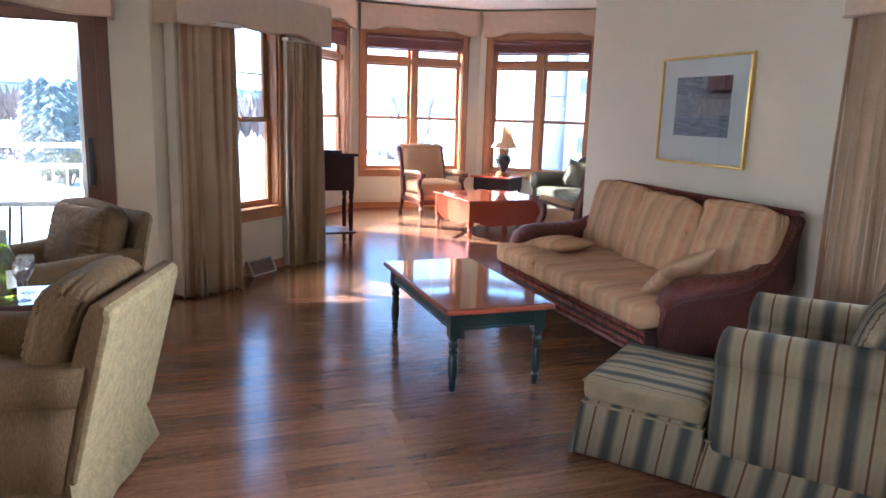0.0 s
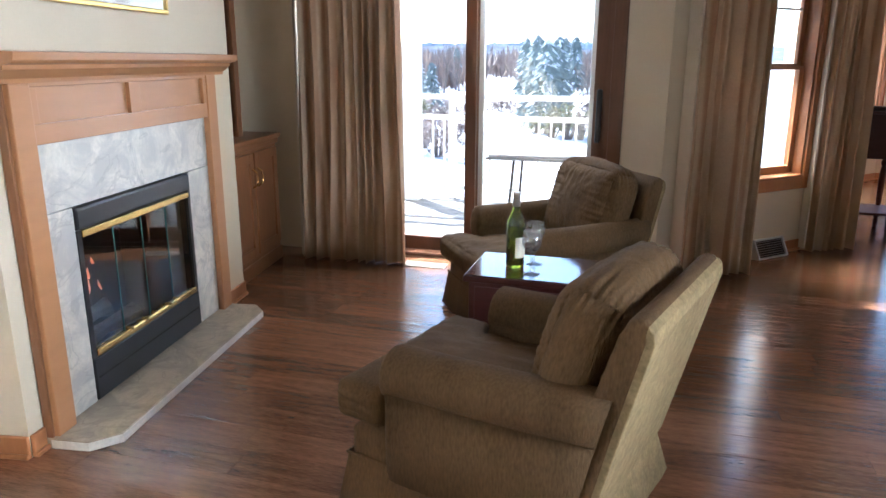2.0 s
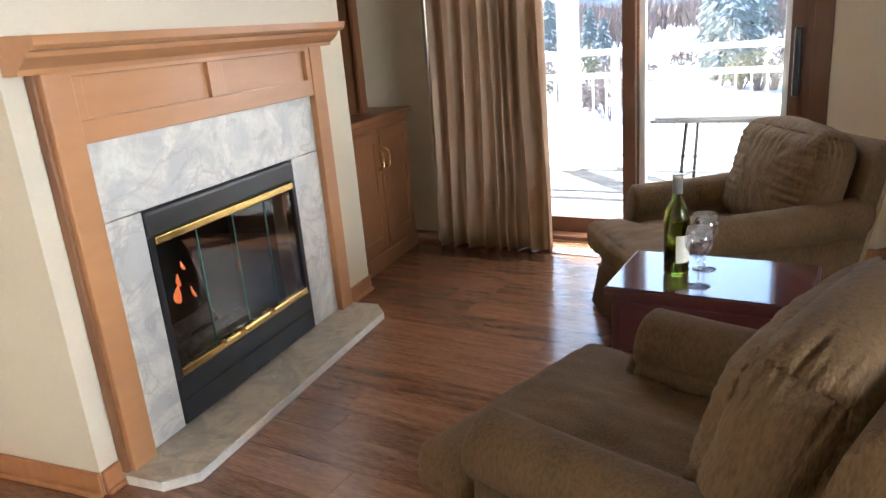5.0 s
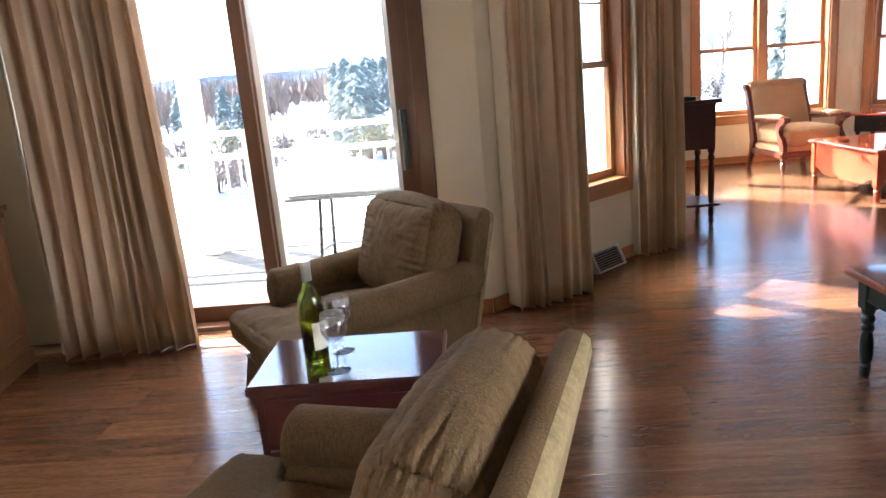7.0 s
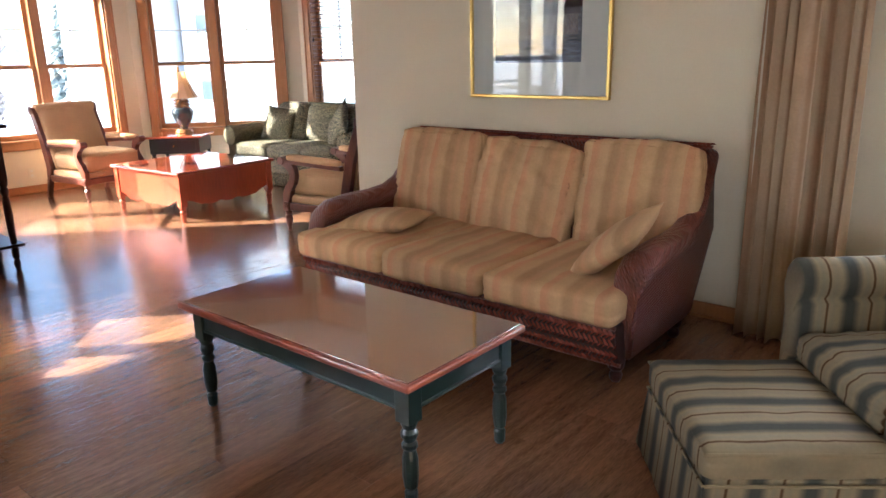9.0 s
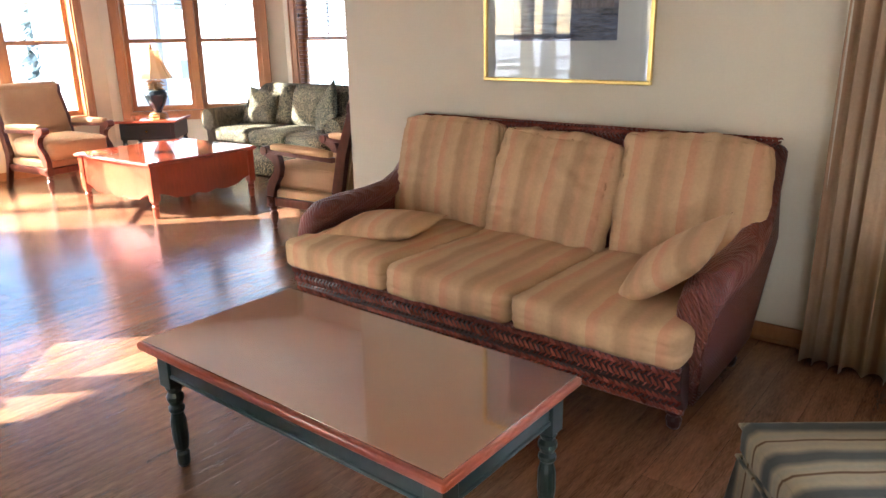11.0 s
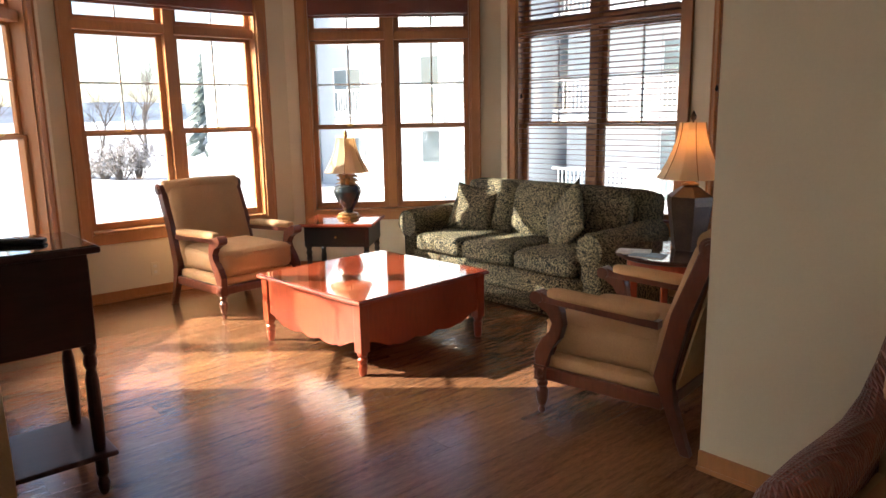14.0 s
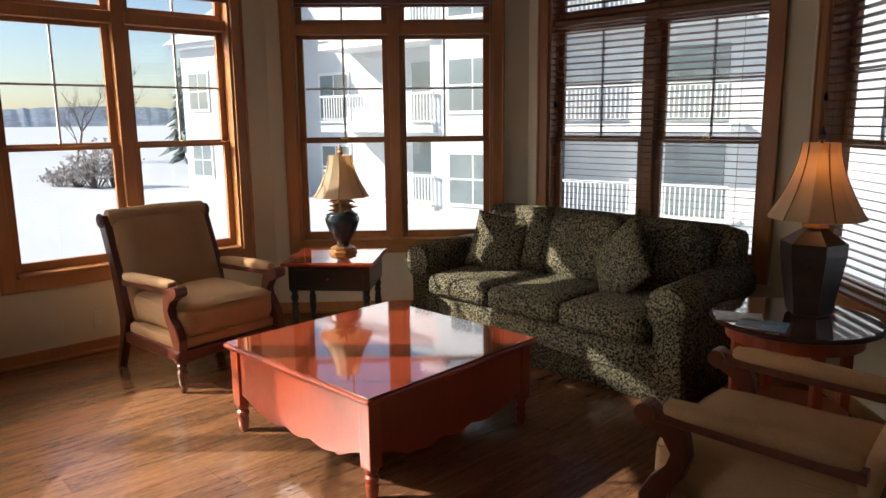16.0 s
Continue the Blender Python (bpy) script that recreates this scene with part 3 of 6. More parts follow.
# ---- curtains and valances ----
def curtain(name, p, q, z0, z1, folds, amp, seed, label, lining=True):
    """A pleated drape from p to q, gathered at the top and loose at the hem."""
    m, length = along(p, q)
    th = thing(name, m, label, "curtain", "drapes")
    bm = bmesh.new()
    nx, nz = folds * 12, 16
    grid = []
    for j in range(nz + 1):
        t = j / nz
        row = []
        for i in range(nx + 1):
            u = i / nx
            ph = 2 * math.pi * folds * (u + 0.035 * math.sin(u * 9 + seed)) + 2.6 * noise.noise(Vector((u * 5 + seed, t * 0.8, 0)))
            a = amp * (0.72 + 0.85 * noise.noise(Vector((u * 9, seed, t * 1.2)))) * (1.15 - 0.35 * t)
            sway = 0.009 * noise.noise(Vector((seed, t * 2.5, u * 2))) * (1 - t)
            row.append(bm.verts.new((length * (0.5 + (u - 0.5) * (1 - 0.08 * t)) + sway + 0.25 * a * math.cos(ph), a * math.sin(ph) + sway, z0 + (z1 - z0) * t)))
        grid.append(row)
    for j in range(nz):
        for i in range(nx):
            bm.faces.new((grid[j][i], grid[j][i + 1], grid[j + 1][i + 1], grid[j + 1][i]))
    back = [[bm.verts.new(v.co + Vector((0, -0.004, 0))) for v in row] for row in grid]
    for j in range(nz):
        for i in range(nx):
            bm.faces.new((back[j][i + 1], back[j][i], back[j + 1][i], back[j + 1][i + 1]))
    for i in range(nx):
        bm.faces.new((grid[0][i + 1], grid[0][i], back[0][i], back[0][i + 1]))
    for j in range(nz):
        bm.faces.new((grid[j][0], grid[j + 1][0], back[j + 1][0], back[j][0]))
        bm.faces.new((grid[j + 1][nx], grid[j][nx], back[j][nx], back[j + 1][nx]))
    part("drape", bm, CURTAIN, th, smooth=True)
    if lining:
        part("lining_edge", boxed((length - 0.012, -0.13, z0 + 0.02), (length + 0.004, 0.0, z1), 0.003), LINING, th)
    bm = bmesh.new()
    block(bm, (-0.02, -amp, z1 - 0.01), (length + 0.02, amp, z1 + 0.02), 0.006)
    part("heading", bm, LINING, th)
    return th


def valance(name, p, q, s0, s1, z0, z1, deep, label, rise=0.06, wave=1):
    """An upholstered cornice box with a scalloped lower edge and piping."""
    m, _ = along(p, q)
    th = thing(name, m, label, "valance", "window valances")
    w = s1 - s0
    low = []
    for k in range(41):
        u = k / 40
        a = min(u, 1 - u)
        z = z0 + rise * (0.5 - 0.5 * math.cos(min(1, max(0, (a - 0.08) / 0.2)) * math.pi))
        z -= 0.45 * rise * (0.5 - 0.5 * math.cos(min(1, max(0, (a - 0.28) / 0.2)) * math.pi)) * wave
        low.append((s0 + w * u, z))
    bm = bmesh.new()
    front = [bm.verts.new((s, deep, z)) for s, z in low]
    top = [bm.verts.new((s, deep, z1)) for s, _ in low]
    for k in range(40):
        bm.faces.new((front[k + 1], front[k], top[k], top[k + 1]))
    bm.normal_update()
    bmesh.ops.solidify(bm, geom=list(bm.faces), thickness=0.03)
    part("front_board", bm, VALANCE, th)
    for s in (s0, s1 - 0.03):
        part("return_board", boxed((s, 0.003, z0), (s + 0.03, deep - 0.002, z1), 0.005), VALANCE, th)
    part("top_board", boxed((s0, 0.003, z1 - 0.002), (s1, deep + 0.0, z1 + 0.02), 0.004), VALANCE, th)
    part("piping", tubed([(s, deep + 0.004, z) for s, z in low], 0.007), PIPING, th)
    return th


for k, (nm, p, q) in enumerate(bays):
    L = (Vector(q) - Vector(p)).length
    h = 0.90
    valance("valance", p, q, L / 2 - h, L / 2 + h, 2.585, 2.93, 0.13, "cream scalloped valance above a bay window", 0.075)
valance("valance", B, A, -0.06, 1.80, 2.0, 2.33, 0.24, "cream scalloped valance above the curtained window")
valance("valance", A, C1, 0.22, 2.62, 2.0, 2.33, 0.24, "cream scalloped valance above the patio door")
valance("valance", E2, Q, 0.8, 4.18, 2.0, 2.33, 0.22, "cream scalloped valance above the curtained window")
curtain("curtain", (-0.84, -3.08), (-0.80, -3.86), 0.002, 2.03, 9, 0.055, 3.1, "gold-brown pleated floor-length curtain beside the patio door")
curtain("curtain", (-2.25, -0.02), (-2.05, -0.37), 0.002, 2.03, 6, 0.05, 7.7, "gold-brown pleated curtain gathered at a window")
curtain("curtain", (-1.33, -0.84), (-1.06, -1.28), 0.002, 2.03, 7, 0.05, 12.3, "gold-brown pleated curtain gathered at a window")
curtain("curtain", (1.95, 2.12), (1.50, 2.14), 0.002, 2.03, 7, 0.05, 17.9, "gold-brown pleated curtain behind the striped chair")
curtain("curtain", (5.1, 2.12), (4.65, 2.14), 0.002, 2.03, 7, 0.05, 22.9, "gold-brown pleated curtain at the window")

# ---- sliding patio door ----
# Door oak with its backlit shade put into a darker base colour.
OAKBACKLIT = material("backlit_dark_oak", (0.115, 0.047, 0.022), 0.36, vary=0.18, scale=5, fine=60, stretch=(1, 1, 0.15), bump=0.05, bump_scale=60)
m, _ = along(A, C1)
door = thing("door_1", m, "sliding oak-framed glass patio door", "door", kind="structure")
bm = bmesh.new()
s0, s1 = 0.35, 2.2
block(bm, (s0 - 0.085, 0.002, 0), (s0, 0.024, 2.165), 0.005)
block(bm, (s1, 0.002, 0), (s1 + 0.085, 0.024, 2.165), 0.005)
block(bm, (s0, 0.002, 2.08), (s1, 0.024, 2.165), 0.005)
part("casing", bm, OAKBACKLIT, door)
bm = bmesh.new()
block(bm, (s0, -0.16, 0), (s0 + 0.03, 0.001, 2.08))
block(bm, (s1 - 0.03, -0.16, 0), (s1, 0.001, 2.08))
block(bm, (s0 + 0.03, -0.16, 2.05), (s1 - 0.03, 0.001, 2.08))
block(bm, (s0 + 0.03, -0.16, 0), (s1 - 0.03, 0.0, 0.03), 0.004)
part("door_frame", bm, OAKBACKLIT, door)
for a, b, y in ((s0 + 0.03, 1.31, -0.05), (1.23, s1 - 0.03, -0.11)):
    bm = bmesh.new()
    f = 0.075
    block(bm, (a, y - 0.02, 0.03), (a + f, y + 0.02, 2.05), 0.004)
    block(bm, (b - f, y - 0.02, 0.03), (b, y + 0.02, 2.05), 0.004)
    block(bm, (a + f, y - 0.02, 0.03), (b - f, y + 0.02, 0.13), 0.004)
    block(bm, (a + f, y - 0.02, 1.97), (b - f, y + 0.02, 2.05), 0.004)
    leaf = part("sliding_panel", bm, OAKBACKLIT, door)
    pane = part("pane", boxed((a + f - 0.005, y - 0.003, 0.12), (b - f + 0.005, y + 0.003, 1.98)), CLEAR, leaf)
    pane.visible_shadow = False
    if y > -0.1:
        part("door_handle", boxed((a + 0.02, y + 0.02, 0.86), (a + 0.055, y + 0.055, 1.2), 0.01), BLACK, leaf)
for a, b in ((1.195, 1.228), (2.085, 2.112), (0.458, 0.486)):
    part("vinyl_stop", boxed((a, -0.145, 0.03), (b, -0.096 if a > 0.5 else -0.074, 2.05), 0.003), VINYL, door, "white vinyl outer stop")


# ---- fireplace ----
HONEY = material("honey_maple_mantel", (0.42, 0.205, 0.085), 0.34, vary=0.09, scale=3, fine=45, stretch=(0.12, 1, 0.6), bump=0.03, bump_scale=60, coat=0.15)
FIRE = pose(0.43, -3.757, 0, 0, 0, 8.3)
Fi = lambda s, n: tuple((FIRE @ Vector((s, n, 0)))[:2])
fw0, fw1 = -0.39, 1.47
wall("wall_fireplace", Fi(fw0, -0.004), Fi(fw1, -0.004), [(0.215 - fw0, 1.11 - fw0, 0.05, 0.835)], thick=0.12)
wall("wall_fireplace_side", Fi(fw0 - 0.0, -0.70), Fi(fw0, -0.124), thick=0.02)
wall("wall_fireplace_left", Fi(fw1, -0.124), Fi(fw1, -0.70), thick=0.02)
baseboard(Fi(fw0, -0.004), Fi(fw1, -0.004), 0.0, 0.285)
baseboard(Fi(fw0, -0.004), Fi(fw1, -0.004), 1.79, 1.86)
baseboard(Fi(fw1, 0.0), Fi(fw1, -0.6))
fp = thing("fireplace", FIRE, "oak mantel fireplace with grey marble surround and gas fire", "fireplace")
for a, b, c, d in ((0.0, 0.215, 0.042, 0.838), (1.11, 1.285, 0.042, 0.838), (0.0, 1.285, 0.841, 1.09)):
    part("marble_slab", boxed((a, 0.0, c), (b, 0.02, d), 0.002), MARBLE, fp)
for a, b in ((-0.10, 0.0), (1.285, 1.385)):
    part("mantel_leg", boxed((a, 0.0, 0.0), (b, 0.05, 1.30), 0.004), HONEY, fp)
# Leg's outer side: its shade is given by the darker oak colour.
part("mantel_shaded_side", boxed((1.385, 0.0, 0.0), (1.40, 0.032, 1.3), 0.003), OAKDARK, fp)
part("frieze_rail", boxed((0.0, 0.0, 1.09), (1.285, 0.045, 1.16), 0.003), HONEY, fp)
part("frieze_rail", boxed((0.0, 0.0, 1.285), (1.285, 0.045, 1.32), 0.003), HONEY, fp)
for a, b in ((0.0, 0.035), (0.61, 0.69), (1.25, 1.285)):
    part("frieze_stile", boxed((a, 0.0, 1.16), (b, 0.045, 1.285), 0.002), HONEY, fp)
for a, b in ((0.035, 0.61), (0.69, 1.25)):
    part("frieze_panel", boxed((a, 0.0, 1.16), (b, 0.028, 1.285)), HONEY, fp)
bm = bmesh.new()
prof = [(0.0, 1.30), (0.055, 1.30), (0.06, 1.315), (0.075, 1.325), (0.10, 1.345), (0.105, 1.36), (0.13, 1.365), (0.14, 1.375), (0.145, 1.40), (0.0, 1.405)]
bent(bm, prof, -0.18, 1.46)
part("mantel_shelf", bm, HONEY, fp)
bm = bmesh.new()
slab(bm, [(-0.105, 0.0), (1.405, 0.0), (1.405, 0.175), (1.325, 0.26), (-0.02, 0.26), (-0.105, 0.19)], 0.0, 0.04)
part("hearth", bm, HEARTH, fp, "tan marble hearth slab")
bm = bmesh.new()
slab(bm, [(-0.108, 0.03), (1.408, 0.03), (1.408, 0.176), (1.326, 0.2635), (-0.021, 0.2635), (-0.108, 0.192)], 0.003, 0.034)
part("hearth_edge", bm, material("honed_stone_edge", (0.66, 0.63, 0.57), 0.4, vary=0.12, scale=20), fp, "pale honed stone edge")
# firebox
bm = bmesh.new()
block(bm, (0.20, -0.42, 0.04), (1.125, -0.40, 0.85))
block(bm, (0.18, -0.42, 0.04), (0.20, -0.125, 0.85))
block(bm, (1.125, -0.42, 0.04), (1.145, -0.125, 0.85))
block(bm, (0.18, -0.42, 0.85), (1.145, -0.125, 0.87))
block(bm, (0.18, -0.42, 0.02), (1.145, -0.125, 0.05))
part("firebox", bm, SOOT, fp)
bm = bmesh.new()
block(bm, (0.218, -0.03, 0.745), (1.107, 0.028, 0.833), 0.012)
block(bm, (0.218, -0.03, 0.044), (1.107, 0.026, 0.22), 0.006)
block(bm, (0.218, -0.03, 0.22), (0.245, 0.022, 0.745))
block(bm, (1.08, -0.03, 0.22), (1.107, 0.022, 0.745))
part("insert_frame", bm, BLACK, fp)
part("louvre_line", boxed((0.24, 0.026, 0.135), (1.09, 0.03, 0.141)), SOOT, fp)
for z in (0.715, 0.225):
    part("brass_bar", boxed((0.245, 0.0, z), (1.08, 0.03, z + 0.028), 0.004), BRASS, fp)
for k in range(4):
    a = 0.248 + k * 0.208
    pane = part("glass_door", boxed((a, 0.008, 0.254), (a + 0.205, 0.013, 0.714)), DARKGLASS, fp)
    part("door_edge", boxed((a + 0.203, 0.007, 0.254), (a + 0.207, 0.016, 0.714)), material("glass_edge", (0.05, 0.14, 0.13), 0.2), fp)
for a in (0.50, 0.62, 0.70, 0.82):
    part("door_handle", tubed([(a - 0.04, 0.02, 0.262), (a - 0.04, 0.05, 0.262), (a + 0.04, 0.05, 0.262), (a + 0.04, 0.02, 0.262)], 0.008), BRASS, fp)
random.seed(5)
for k, (a, b, c) in enumerate(((0.35, 0.95, 0.10), (0.45, 1.02, 0.16), (0.55, 0.9, 0.22))):
    pts = [(a + (b - a) * t / 6, -0.16 - 0.07 * k + 0.03 * math.sin(t * 1.3 + k), c + 0.02 * math.sin(t + k)) for t in range(7)]
    part("gas_log", tubed(pts, [0.04 + 0.01 * math.sin(t * 2 + k) for t in range(7)], 9), LOG, fp)
part("grate", boxed((0.33, -0.33, 0.05), (1.0, -0.14, 0.085), 0.01), BLACK, fp)
for x, h, w, z0 in ((0.827, 0.070, 0.036, 0.405), (0.809, 0.050, 0.020, 0.466), (0.775, 0.035, 0.016, 0.521), (0.965, 0.040, 0.016, 0.400), (0.746, 0.050, 0.014, 0.394)):
    prof = [(w * math.sin(math.pi * (0.15 + 0.85 * t / 8)) ** 0.8 * (1 - 0.45 * t / 8), h * t / 8) for t in range(9)]
    bm = bmesh.new()
    lathe(bm, [(max(r * 0.5, 0.002), z) for r, z in prof], 8)
    for v in bm.verts:
        v.co.x += 0.03 * math.sin(v.co.z * 22 + x * 9)
    part("flame", bm, FLAME, fp, m=pose(x, -0.15, z0), smooth=True)

# ---- built-in cabinet ----
cab = thing("cabinet", FIRE, "honey oak built-in cabinet with brass pulls", "cabinet")
part("body", boxed((-1.24, -0.55, 0.09), (-0.40, -0.09, 0.86)), OAKDARK, cab)
part("toe_kick", boxed((-1.24, -0.55, 0.0), (-0.40, -0.075, 0.09), 0.004), OAKDARK, cab)
part("countertop", boxed((-1.27, -0.56, 0.86), (-0.395, -0.055, 0.89), 0.008), OAKDARK, cab)
part("cornice", boxed((-1.255, -0.56, 0.82), (-0.40, -0.07, 0.86), 0.01), OAKDARK, cab)
for a, b, hx in ((-1.21, -0.83, -0.86), (-0.81, -0.43, -0.78)):
    bm = bmesh.new()
    f = 0.06
    block(bm, (a, -0.09, 0.13), (a + f, -0.07, 0.80), 0.003)
    block(bm, (b - f, -0.09, 0.13), (b, -0.07, 0.80), 0.003)
    block(bm, (a + f, -0.09, 0.13), (b - f, -0.07, 0.19), 0.003)
    block(bm, (a + f, -0.09, 0.74), (b - f, -0.07, 0.80), 0.003)
    block(bm, (a + f, -0.09, 0.19), (b - f, -0.082, 0.74))
    d = part("door", bm, OAKDARK, cab)
    part("handle", tubed([(hx, -0.07, 0.58), (hx, -0.04, 0.60), (hx, -0.035, 0.64), (hx, -0.04, 0.68), (hx, -0.07, 0.70)], 0.006), BRASS, d)
hutch = thing("bookcase", FIRE, "dark-stained open oak bookcase standing on the cabinet", "bookcase")
for a, b, c, d in ((-0.42, -0.395, -0.50, -0.28), (-0.95, -0.92, -0.50, -0.22)):
    part("side_panel", boxed((a, c, 0.89), (b, d, 2.35), 0.003), OAKDARK, hutch)
part("back_panel", boxed((-0.95, -0.515, 0.89), (-0.395, -0.50, 2.35)), OAKDARK, hutch)
part("face_stile", boxed((-0.97, -0.222, 0.89), (-0.90, -0.20, 2.35), 0.003), OAKDARK, hutch)
part("shelf", boxed((-0.92, -0.50, 1.60), (-0.42, -0.26, 1.625), 0.003), OAKDARK, hutch)


# ---- pictures ----
def picture(m, w, h, print_mat, label, pw, ph, scene_bits=()):
    th = thing("framed_picture", m, label, "picture")
    for a, b, c, d in ((0, w, 0, 0.02), (0, w, h - 0.02, h), (0, 0.02, 0.02, h - 0.02), (w - 0.02, w, 0.02, h - 0.02)):
        part("frame", boxed((a, 0, c), (b, 0.028, d), 0.005), GOLD, th)
    part("mat", boxed((0.015, 0.002, 0.015), (w - 0.015, 0.01, h - 0.015)), MAT, th)
    a, c = (w - pw) / 2, (h - ph) / 2 + 0.03
    part("print", boxed((a, 0.008, c), (a + pw, 0.013, c + ph)), print_mat, th)
    for name, x0, x1, z0, z1, mt in scene_bits:
        part(name, boxed((a + pw * x0, 0.013, c + ph * z0), (a + pw * x1, 0.0136, c + ph * z1)), mt, th)
    g = part("glazing", boxed((0.018, 0.017, 0.018), (w - 0.018, 0.02, h - 0.018)), PICGLASS, th)
    g.visible_shadow = False


picture(pose(0.70, 2.265, 1.13, 0, 0, 180), 0.95, 0.77, PRINT, "gold-framed grey print with wide mat on the sofa wall", 0.58, 0.42,
        (("painted_water", 0.0, 1.0, 0.0, 0.3, material("print_water", (0.15, 0.17, 0.23), 0.8, vary=0.7, scale=9, fine=30, stretch=(1, 1, 6))),
         ("painted_barn", 0.04, 0.6, 0.36, 0.62, material("print_barn", (0.24, 0.22, 0.23), 0.8, vary=0.45, scale=14, fine=50, stretch=(5, 1, 1))),
         ("painted_roof", 0.02, 0.5, 0.62, 0.78, material("print_roof", (0.15, 0.13, 0.16), 0.8, vary=0.3, scale=12)),
         ("painted_foliage", 0.0, 0.42, 0.7, 1.0, material("print_foliage", (0.17, 0.085, 0.09), 0.9, vary=0.8, scale=22, fine=70))))
picture(FIRE @ pose(0.27, 0.0, 1.575), 0.86, 0.62, PRINT2, "gold-framed print hanging above the mantel", 0.5, 0.36)


# ---- green coffee table ----
LEG = [(0.014, 0), (0.02, 0.01), (0.022, 0.05), (0.016, 0.06), (0.022, 0.07), (0.027, 0.11), (0.026, 0.17), (0.019, 0.20), (0.026, 0.21), (0.026, 0.222), (0.018, 0.23), (0.028, 0.25), (0.028, 0.262), (0.02, 0.275), (0.027, 0.29), (0.027, 0.30)]
ct = thing("coffee_table", pose(0, 0, 0), "dark green coffee table with glass-covered cherry top", "coffee table")
part("tabletop", boxed((-0.01, -0.01, 0.43), (1.235, 0.615, 0.456), 0.008), CHERRY, ct)
part("glass_sheet", boxed((0.004, 0.004, 0.457), (1.222, 0.602, 0.462), 0.001), SHEEN, ct, "clear reflective glass sheet over the wood")
for x in (0.03, 1.14):
    for y in (0.03, 0.515):
        bm = turned(LEG, 14, pose(x + 0.03, y + 0.03, 0))
        block(bm, (x, y, 0.30), (x + 0.06, y + 0.06, 0.43), 0.003)
        part("leg", bm, GREEN, ct)
for lo, hi in (((0.09, 0.04, 0.335), (1.14, 0.06, 0.43)), ((0.09, 0.545, 0.335), (1.14, 0.565, 0.43)), ((0.04, 0.09, 0.335), (0.06, 0.515, 0.43)), ((1.17, 0.09, 0.335), (1.19, 0.515, 0.43))):
    part("apron", boxed(lo, hi, 0.003), GREEN, ct)
    w = Vector(hi) - Vector(lo)
    e = 0.006
    bead = ((lo[0] - (e if w.x < 0.1 else 0), lo[1] - (e if w.y < 0.1 else 0), 0.338), (hi[0] + (e if w.x < 0.1 else 0), hi[1] + (e if w.y < 0.1 else 0), 0.35))
    part("bead", boxed(*bead, 0.003), GREEN, ct)

# ---- wicker sofa ----
so = thing("sofa", pose(0.365, 0, 0), "red-brown wicker sofa with peach striped cushions", "sofa")
hw = 1.0


def sofa_arm(bm, s):
    """A woven arm: a sheet from the floor rail that rolls over at the top, sweeping up into the back."""
    rings = []
    line = [(1.20, 0.30, 0.035), (1.205, 0.41, 0.055), (1.24, 0.475, 0.07), (1.32, 0.515, 0.078), (1.48, 0.53, 0.078), (1.66, 0.535, 0.074), (1.80, 0.555, 0.066), (1.91, 0.61, 0.058), (1.99, 0.70, 0.05), (2.06, 0.80, 0.045), (2.12, 0.885, 0.04)]
    for k, (y, z, r) in enumerate(line):
        x = s * (hw - 0.045 - 0.015 * (k / 10) ** 2)
        sec = [(x - s * 0.07, 0.13), (x + s * 0.03, 0.13), (x + s * 0.054, z * 0.6)]
        for i in range(13):
            a = radians(-55 + 290 * i / 12)
            sec.append((x + s * (0.012 + r * math.cos(a)), z + r * 0.9 * math.sin(a)))
        sec.append((x - s * 0.03, z * 0.6))
        rings.append([bm.verts.new((px, 1.23 + (y - 1.2) * 0.78 if pz < 0.2 else y, pz)) for px, pz in sec])
    n = len(rings[0])
    for p, q in zip(rings, rings[1:]):
        for i in range(n):
            bm.faces.new((p[i], p[(i + 1) % n], q[(i + 1) % n], q[i]))
    bm.faces.new(rings[0])
    bm.faces.new(rings[-1])
    bmesh.ops.recalc_face_normals(bm, faces=bm.faces)
    return bm


# Near-black colour stands for the shade in the gaps between strands.
WEAVESHADE = material("weave_gap_shade", (0.035, 0.009, 0.006), 0.5, vary=0.3)


def weave(rows, cols, at):
    """Short slanted strands laid in a twill, one row over the next, on a surface at(u, v) -> (point, normal)."""
    verts, faces = [], []
    for r in range(rows):
        way = 1 if r % 2 else -1
        for c in range(cols):
            u, v = (c + 0.5 + 0.25 * way) / cols, (r + 0.5) / rows
            du, dv = 0.62 / cols, 0.60 / rows
            b0 = len(verts)
            for k in range(4):
                t = -1 + 2 * k / 3
                p, nrm = at(min(1, max(0, u + du * t)), min(1, max(0, v + dv * t * way)))
                p2, _ = at(min(1, max(0, u + du * t - 0.32 / cols)), min(1, max(0, v + dv * t * way + 0.30 / rows * way)))
                up = 0.011 * (1 - t * t) + 0.002
                verts += [tuple(p), tuple((p + p2) / 2 + nrm * up), tuple(p2)]
            for k in range(3):
                q = b0 + 3 * k
                faces += [(q, q + 3, q + 4, q + 1), (q + 1, q + 4, q + 5, q + 2)]
    me = bpy.data.meshes.new("wicker_weave")
    me.from_pydata(verts, [], faces)
    return me


